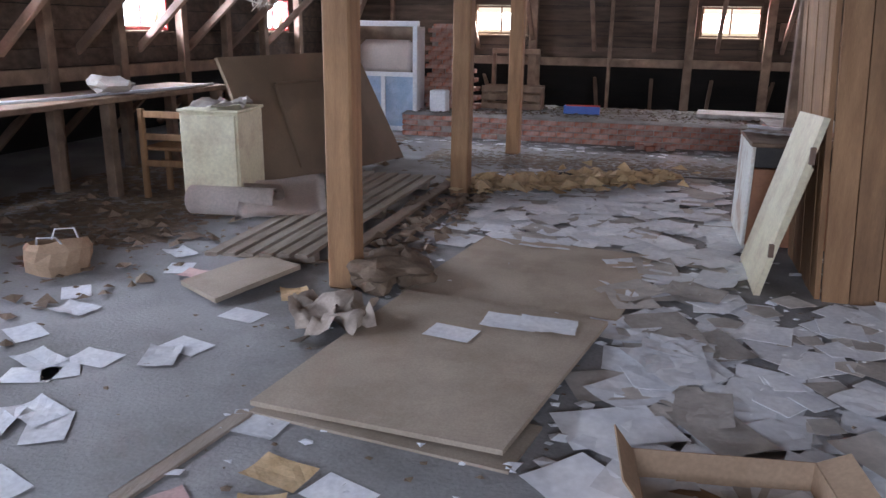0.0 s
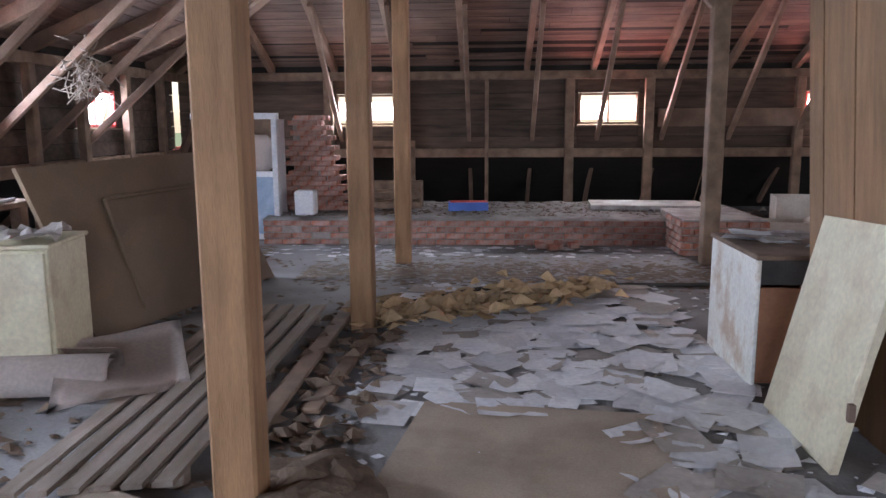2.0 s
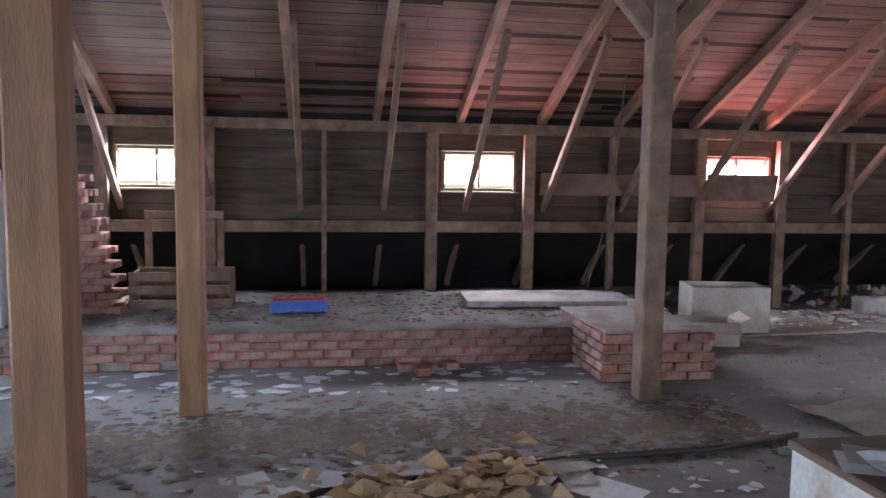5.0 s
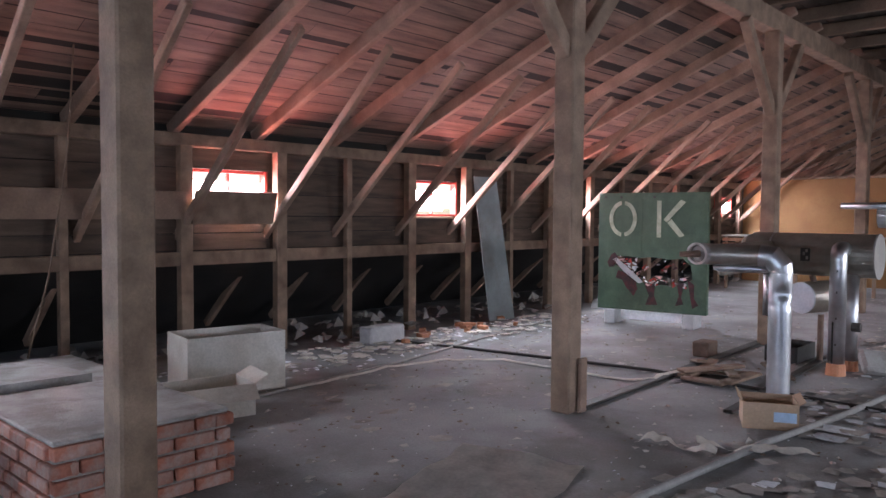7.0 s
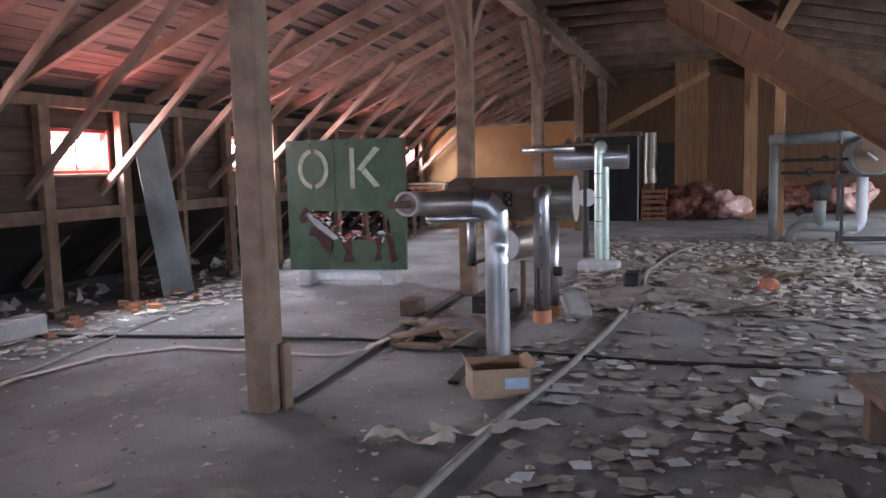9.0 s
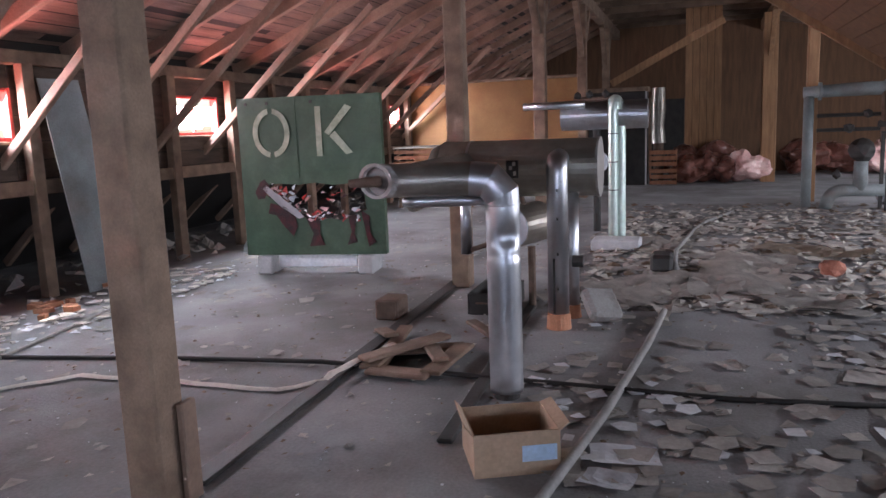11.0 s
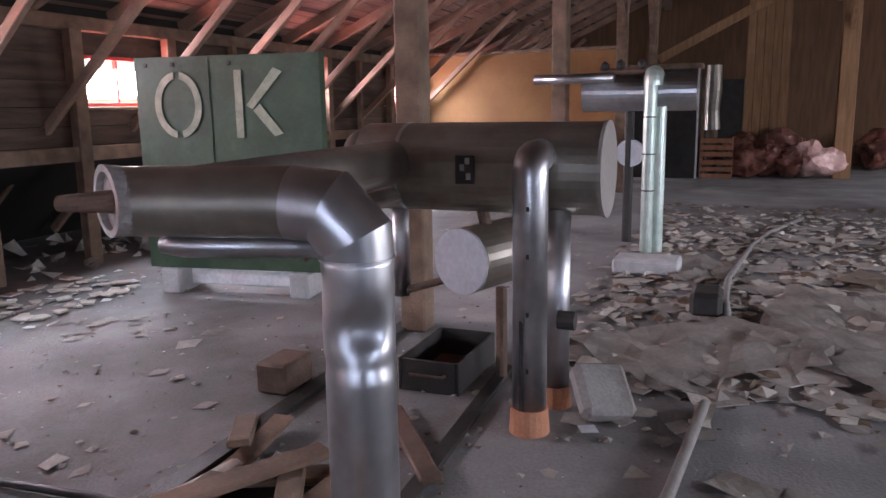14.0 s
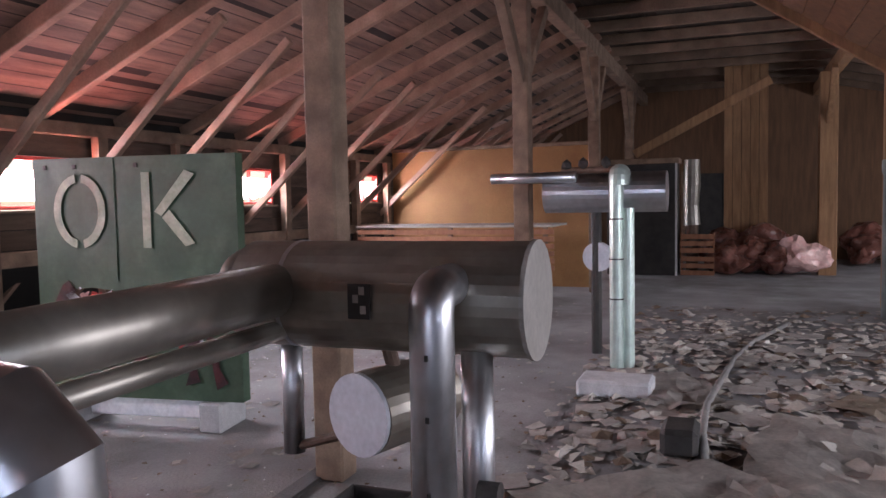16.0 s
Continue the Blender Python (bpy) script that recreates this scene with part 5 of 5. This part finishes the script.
single("floor_channel", beam((7.5, 8.28, 0.012), (10.4, 8.43, 0.012), 0.08, 0.024), M_BLACK, "dark iron floor channel", "channel")
single("floor_cable", tube([(8.0, 12.5, 0.012), (8.2, 11.55, 0.014), (8.4, 10.44, 0.014), (8.47, 9.41, 0.03), (8.42, 8.4, 0.02), (8.35, 7.0, 0.012), (8.5, 5.0, 0.012)], 0.016, 8), M_BLACK, "black cable crossing the floor", "cable", smooth=True)
single("floor_cable", tube([(-0.3, 7.1, 0.02), (0.26, 7.33, 0.02), (0.83, 7.68, 0.06), (1.42, 7.88, 0.03), (2.24, 8.07, 0.02), (3.2, 8.12, 0.02), (3.9, 8.3, 0.02)], 0.02, 8), M_BLACK, "black cable behind the yellow foam heap", "cable", smooth=True)
TAPE = [(5.6, 11.3), (6.82, 11.38), (7.55, 11.23), (7.96, 10.81), (7.98, 10.35), (7.99, 9.9), (7.98, 9.45), (8.22, 9.2), (8.6, 9.13), (8.9, 9.06)]
b = bmesh.new()
pr = None
for i in range(len(TAPE) - 1):
    (ax, ay), (bx, by) = TAPE[i], TAPE[i + 1]
    nx, ny = Vector((ay - by, bx - ax)).normalized() * 0.035
    for k in range(6):
        a = k / 6
        x, y = ax + (bx - ax) * a, ay + (by - ay) * a
        z = 0.006 + 0.03 * abs(noise.noise(Vector((x * 3, y * 3, 4)))) + (0.04 if i > 6 else 0)
        row = [b.verts.new((x - nx, y - ny, z)), b.verts.new((x, y, z + 0.012)), b.verts.new((x + nx, y + ny, z))]
        if pr:
            b.faces.new((pr[0], pr[1], row[1], row[0]))
            b.faces.new((pr[1], pr[2], row[2], row[1]))
        pr = row
single("paper_tape", b, M_CARDW, "long torn strip of pale paper trailing over the floor", "paper strip", smooth=True)
single("floor_cable", tube([(4.6, 11.2, 0.012), (7.2, 11.5, 0.014), (9.6, 12.0, 0.014), (11.0, 12.2, 0.012)], 0.013, 8), M_PAPERD, "pale cable along the eave", "cable", smooth=True)
single("iron_block", box(9.62, 9.88, 9.35, 9.53, 0, 0.16, 0.012), M_RUST, "square rusty iron block on the floor", "block")
tr = thing("metal_tray", "black rectangular metal tray with water", "tray", m=at(10.2, 8.70, 0, 0))
for a in ((-0.29, 0.29, -0.165, -0.15), (-0.29, 0.29, 0.15, 0.165)):
    part("long_side", box(*a, 0, 0.17, 0.004), M_BLACK, tr)
for a in ((-0.29, -0.275, -0.149, 0.149), (0.275, 0.29, -0.149, 0.149)):
    part("short_side", box(*a, 0, 0.17, 0.004), M_BLACK, tr)
part("bottom", box(-0.274, 0.274, -0.149, 0.149, 0, 0.02, 0), M_RUST, tr)
part("handle", tube(bend((-0.29, -0.09, 0.1), (-0.32, -0.09, 0.1), (-0.32, 0.09, 0.1), 0.01), 0.008, 6), M_RUST, tr)
single("stone_block", add_box(bmesh.new(), Matrix.Identity(4), 0.28, 0.26, 0.11, 0.03), M_DUST, "pale rough stone slab leaning by the pipe", "stone", m=pose(9.92, 7.83, 0.115, 8, -38, 30))
for i, (a, b2, w, mm) in enumerate((((8.42, 9.1, .08), (9.0, 8.75, .09), .12, M_RAFT), ((8.5, 8.62, .08), (9.0, 8.9, .05), .1, M_OLD), ((8.4, 9.0, .03), (9.3, 9.15, .05), .1, M_RAFT), ((8.9, 9.1, .1), (9.3, 9.35, .02), .1, M_OLD), ((9.0, 8.3, .03), (9.6, 8.75, .03), .09, M_RUST))):
    single("broken_plank", beam(a, b2, w, 0.03), mm, "broken plank among the rubble by the floor channel", "plank", "broken planks")
for i, (x, y, w, h, r, mm) in enumerate(((10.95, 7.45, 1.25, 0.95, -48, M_PAPERD), (11.9, 6.7, 1.4, 0.8, -10, M_PAPERD), (10.8, 6.5, 1.2, 0.5, 40, M_PAPERD), (13.2, 7.6, 0.9, 0.6, 10, M_PAPERD), (13.0, 6.0, 1.1, 0.5, 60, M_FIBRE), (4.9, 8.6, 1.3, 0.8, 15, M_PAPERD))):
    single("torn_sheet", sheet(w, h, 12, 8, 0.07 if i < 5 else 0.03, 80 + i, 0.02, 0.004), mm, "torn warped sheet of grey felt on the floor", "sheet", "torn sheets", m=at(x, y, 0, r))
# curled strips of wallpaper
for i, (x, y, r, s) in enumerate(((6.30, 8.40, -75, .8), (6.45, 8.05, -60, .8), (6.70, 7.85, -80, .7), (7.2, 6.7, -70, .8), (7.35, 6.45, -40, .7), (11.6, 6.2, 40, 1.2), (12.6, 5.6, 0, 1.2), (13.6, 4.6, 30, 1.2), (9.9, 7.3, 20, .9), (10.5, 7.5, 80, .9)) + tuple((R.uniform(10.4, 15.5), R.uniform(4.8, 8.0), R.uniform(0, 360), R.uniform(0.5, 1.0)) for _ in range(34))):
    b = bmesh.new()
    pr = None
    for k in range(14):
        a = k / 13
        px, pz = a * 0.62 * s, 0.012 + 0.06 * abs(noise.noise(Vector((a * 4, i * 1.7, 0)))) + 0.03 * max(0, a - .75) * 4 * (i % 2)
        row = [b.verts.new((px, 0.05 * math.sin(a * 6 + i) + q, pz + q * .25 * math.sin(a * 9 + i))) for q in (0, 0.05, 0.10)]
        if pr:
            b.faces.new((pr[0], pr[1], row[1], row[0]))
            b.faces.new((pr[1], pr[2], row[2], row[1]))
        pr = row
    single("paper_strip", b, M_CARDW, "curled torn strip of yellowed wallpaper on the floor", "paper strip", "paper strips", smooth=True, m=at(x, y, 0, r))
tb = thing("low_trestle", "low rough wooden trestle beside the walked path", "trestle", m=at(6.95, 4.98, 0, 8))
part("top_board", box(-0.2, 0.3, -0.05, 0.95, 0.28, 0.34, 0.008), M_OLD, tb)
for x in (-0.15, 0.16):
    for y in (0.05, 0.8):
        part("leg", box(x, x + 0.09, y, y + 0.09, 0, 0.28, 0.006), M_OLD, tb)
single("brick_lump", lump(0.12, 91, 0.7, 0.3), M_BRICK, "broken orange brick lump on the floor", "brick", m=at(11.75, 6.0, 0))

wf = thing("hatch_frame", "broken square wooden hatch frame lying on the floor", "frame")
FC = [(8.37, 9.04), (8.34, 8.64), (8.95, 8.60), (8.75, 9.06)]
for i in range(4):
    (ax, ay), (bx, by) = FC[i], FC[(i + 1) % 4]
    part("board", beam((ax, ay, 0.035 + 0.012 * (i % 2)), (bx, by, 0.035 + 0.012 * (i % 2)), 0.13, 0.03), M_OLD if i % 2 else M_RAFT, wf)
# Black sheet on the floor, painting the shade of the hole between the boards.
part("dark_bottom", slab([(8.38, 9.02, 0.003), (8.36, 8.66, 0.003), (8.9, 8.62, 0.003), (8.74, 9.04, 0.003)], 0.004), M_BLACK, wf)
single("loose_plank", beam((0.10, 1.30, 0.006), (0.21, 1.98, 0.006), 0.08, 0.01), M_SLAT, "narrow pale plank lying before the fibreboard", "plank", "loose planks")

# ---- papers strewn about ----
SHEETS = []
for i in range(9):
    SHEETS.append(sheet(0.21, 0.297, 4, 5, (0.002, 0.004, 0.008)[i % 3], 100 + i, (0, 0.003, 0.010)[i % 3]))
PMESH = {}
for mi, mm in enumerate((M_PAPER, M_PAPERD, M_YEL, M_PINK)):
    for i, b in enumerate(SHEETS):
        PMESH[(mi, i)] = mesh_of("paper_sheet", b.copy(), mm)
KINDS = ("white printed", "grimy grey", "yellowed", "faded pink")


def paper(x, y, z, rz, mi, s=1.0, tilt=0.0):
    return single("paper_sheet", PMESH[(mi, R.randrange(9))], None, KINDS[mi] + " paper sheet lying loose on the floor", "paper", "strewn papers", m=pose(x, y, z, R.uniform(-tilt, tilt), R.uniform(-tilt, tilt), rz) @ Matrix.Diagonal((s, s, 1, 1)))


for x, y, r, mi in ((-0.98, 2.14, 70, 0), (-0.82, 2.1, 40, 0), (-0.9, 2.0, 110, 0), (-0.75, 2.24, 85, 0), (-0.47, 1.63, 30, 0), (-0.6, 1.72, 70, 0), (-0.7, 1.6, 20, 0), (-0.46, 2.35, 20, 0), (-0.42, 2.5, 75, 0), (-0.37, 2.96, 80, 0), (0.3, 1.89, 85, 0), (-1.3, 2.4, 60, 0), (-1.3, 2.75, 85, 0), (-1.5, 3.0, 40, 0), (-1.2, 3.6, 20, 0), (-1.4, 3.9, 60, 0), (-1.0, 3.5, 90, 3), (-0.25, 3.35, 30, 2), (0.55, 1.6, 80, 2), (0.8, 1.55, 70, 0), (0.6, 1.35, 20, 2), (0.3, 1.3, 50, 3), (-0.35, 1.25, 70, 0)):
    paper(x, y, 0.003, r, mi, 0.78)
paper(0.82, 2.96, 0.048, 80, 0, 0.85)
paper(1.08, 3.2, 0.046, 88, 0, 1.0)
paper(1.28, 3.18, 0.05, 92, 0, 1.0)
for i in range(185):
    while True:
        x, y = R.uniform(0.2, 2.35), R.uniform(4.0, 8.0)
        if not (y < 4.8 and x < 1.55):
            break
    paper(x, y, 0.003 + 0.012 * R.random(), R.uniform(0, 180), R.choice((0, 0, 0, 0, 0, 0, 1, 1, 1)), R.uniform(0.95, 1.4), 1)
for i in range(55):
    x, y = R.uniform(1.45, 3.4), R.uniform(1.0, 4.1)
    if x < 1.65 and 1.8 < y < 3.5:
        x += 0.3
    paper(x, y, 0.003 + 0.02 * R.random(), R.uniform(0, 180), R.choice((0, 0, 0, 0, 0, 1, 1)), R.uniform(1.0, 1.5), 2)
for i in range(24):
    paper(R.uniform(4.6, 9.6), R.uniform(5.4, 7.9), 0.003, R.uniform(0, 180), R.choice((1, 1, 1, 1, 0)), R.uniform(0.6, 1.0), 1)
for i in range(14):
    paper(R.uniform(2.5, 2.95), R.uniform(5.45, 6.1), 0.793 + i * 0.004, R.uniform(0, 180), R.choice((0, 1, 1)), R.uniform(0.6, 0.9), 2)
for b in SHEETS:
    b.free()


def scraps(name, label, n, spot, size, mm, up=0.35, thick=False, zfun=None):
    """Many small torn scraps in one mesh."""
    verts, faces = [], []
    for i in range(n):
        x, y = spot()
        s = R.uniform(*size)
        a = R.uniform(0, 6.28)
        z = zfun(x, y) if zfun else 0.002
        base = len(verts)
        k = R.choice((3, 4, 4, 5))
        lift = [R.random() * up * s for _ in range(k)]
        for j in range(k):
            r = s * R.uniform(0.55, 1.1)
            verts.append((x + r * math.cos(a + 6.28 * j / k), y + r * math.sin(a + 6.28 * j / k) * .8, z + lift[j]))
        verts.append((x, y, z + R.random() * up * s * 1.5 + 0.002))
        for j in range(k):
            faces.append((base + j, base + (j + 1) % k, base + k))
    me = bpy.data.meshes.new(name)
    me.from_pydata(verts, [], faces)
    me.materials.append(mm)
    return tagged(new(name, me), label, "litter", kind="stuff")


def near(x0, x1, y0, y1):
    return lambda: (R.uniform(x0, x1), R.uniform(y0, y1))


def heap_spot():
    a = R.random()
    return 0.0 + 1.95 * a + R.gauss(0, .14), 6.65 + 1.2 * a + R.gauss(0, .2)


scraps("foam_rubble", "heap of broken yellow foam pieces", 420, heap_spot, (0.05, 0.14), M_YEL, 0.6, zfun=lambda x, y: 0.01 + 0.07 * R.random())
scraps("paper_scraps", "small torn white paper scraps", 700, near(0.1, 3.2, 0.8, 8.2), (0.015, 0.06), M_PAPER, 0.25)
scraps("paper_litter", "flat grey papers strewn over the floor", 320, near(3.6, 13.5, 3.2, 8.0), (0.07, 0.15), M_PAPERD, 0.08)
scraps("paper_litter", "flat pale papers strewn before the plinth", 130, near(-1.7, 3.1, 9.6, 10.4), (0.03, 0.12), M_PAPER, 0.12)
scraps("paper_litter", "flat grey papers near the eave", 160, near(4.4, 13, 9.4, 12.4), (0.05, 0.12), M_PAPERD, 0.1)
scraps("dirt_bits", "dark bits of dirt and plaster on the floor", 3200, near(-2.5, 14, 0, 12.4), (0.006, 0.028), M_RAG, 0.4)
scraps("paper_scraps", "small grey torn scraps", 1500, near(3.5, 18, 3.5, 12.3), (0.015, 0.05), M_PAPERD, 0.3)
scraps("plaster_crumbs", "pale plaster crumbs on the floor", 800, near(3.5, 14, 4.5, 12.5), (0.004, 0.014), M_PAPER, 0.4)
scraps("paper_scraps", "pale scraps along the eave", 190, near(4.5, 12, 11.6, 12.7), (0.02, 0.07), M_PAPER, 0.3)
scraps("rubble", "brown torn paper and rubble by the pipes", 900, near(10.2, 18, 4.4, 8.4), (0.025, 0.11), M_PAPERD, 0.3)
scraps("rubble", "torn brown felt by the pipes", 500, near(10.2, 18, 4.4, 8.4), (0.03, 0.12), M_RAG, 0.3)
scraps("rubble", "yellowed torn paper by the pipes", 850, near(10.3, 17, 4.3, 8.2), (0.03, 0.11), M_CARDW, 0.35)
scraps("plinth_dirt", "dirt and leaves on the brick plinth", 1000, near(-1.8, 3.9, 10.6, 12.3), (0.012, 0.05), M_RAG, 0.4, zfun=lambda x, y: 0.345)
scraps("eave_rubble", "dark rubble behind the studs", 500, near(-3.5, 22, 12.8, 14.3), (0.04, 0.14), M_PAPERD, 0.9)
scraps("rubble", "broken planks and dirt beside the pallet", 260, near(-0.35, 0.25, 3.8, 7.2), (0.03, 0.11), M_RAG, 0.6)
scraps("rubble", "brown litter on the dark side floor", 600, near(-3.6, -1.2, 0.5, 9.5), (0.02, 0.09), M_RAG, 0.5)


def flakes(name, label, n, spot, size, mm, thick=0.002):
    """Many flat curling sheets with real edges in one mesh."""
    verts, faces = [], []
    for i in range(n):
        x, y = spot()
        r0, a, k = R.uniform(*size), R.uniform(0, 6.28), R.choice((4, 4, 5))
        z = R.uniform(0.003, 0.014)
        base = len(verts)
        ring = []
        for j in range(k):
            r = r0 * R.uniform(0.75, 1.15)
            ring.append((x + r * math.cos(a + 6.28 * j / k), y + r * math.sin(a + 6.28 * j / k), z + R.uniform(0, 0.010)))
        verts += ring + [(p[0], p[1], p[2] + thick) for p in ring]
        faces.append(tuple(base + j for j in range(k))[::-1])
        faces.append(tuple(base + k + j for j in range(k)))
        faces += [(base + j, base + (j + 1) % k, base + k + (j + 1) % k, base + k + j) for j in range(k)]
    me = bpy.data.meshes.new(name)
    me.from_pydata(verts, [], faces)
    me.materials.append(mm)
    return tagged(new(name, me), label, "litter", kind="stuff")


def aisle_spot():
    while True:
        x, y = R.uniform(3.6, 10.0), R.uniform(4.2, 8.1)
        if noise.noise(Vector((x * 0.8, y * 0.8, 3.0))) > R.uniform(-0.45, 0.35):
            return x, y


flakes("paper_flakes", "flat grey peeling sheets covering the dusty floor", 650, aisle_spot, (0.04, 0.10), M_PAPERD)
flakes("paper_flakes", "flat pale sheets scattered on the dusty floor", 170, aisle_spot, (0.03, 0.08), M_PAPER)
flakes("paper_flakes", "overlapping white papers covering the aisle floor", 150, near(0.25, 2.4, 4.9, 7.4), (0.08, 0.19), M_PAPER)
flakes("paper_flakes", "overlapping white papers beside the fibreboard", 140, near(1.75, 3.3, 0.6, 4.1), (0.09, 0.18), M_PAPER)
flakes("paper_flakes", "grimy papers beside the fibreboard", 40, near(1.7, 3.3, 0.6, 4.1), (0.07, 0.16), M_PAPERD)
flakes("eave_debris", "pale broken boards and plaster along the eave", 200, near(6.5, 11.5, 11.8, 12.7), (0.02, 0.09), M_CARDW, 0.012)
flakes("warped_litter", "brown torn felt and paper beyond the pipes", 170, near(10.3, 16.0, 5.0, 8.3), (0.06, 0.2), M_PAPERD, 0.006)
flakes("eave_debris", "broken orange brick pieces along the eave", 14, near(7.6, 10.5, 12.2, 12.75), (0.04, 0.09), M_TERRA, 0.045)
scraps("floor_dirt", "thick dark brown dirt on the side floor", 5000, near(-3.95, -1.7, 3.9, 10.3), (0.03, 0.09), M_RAG, 0.06)
# Dark scraps put the shaded band across the floor into colour.
scraps("floor_dirt", "dark brown scraps painting the floor's shade before the plinth", 2600, lambda: (R.uniform(-1.0, 3.8), 8.7 + R.gauss(0, 0.33)), (0.02, 0.07), M_RAG, 0.06)
flakes("floor_scraps", "small pale curled scraps among the litter", 420, near(10.2, 17.0, 4.6, 8.3), (0.02, 0.07), M_CARDW, 0.004)
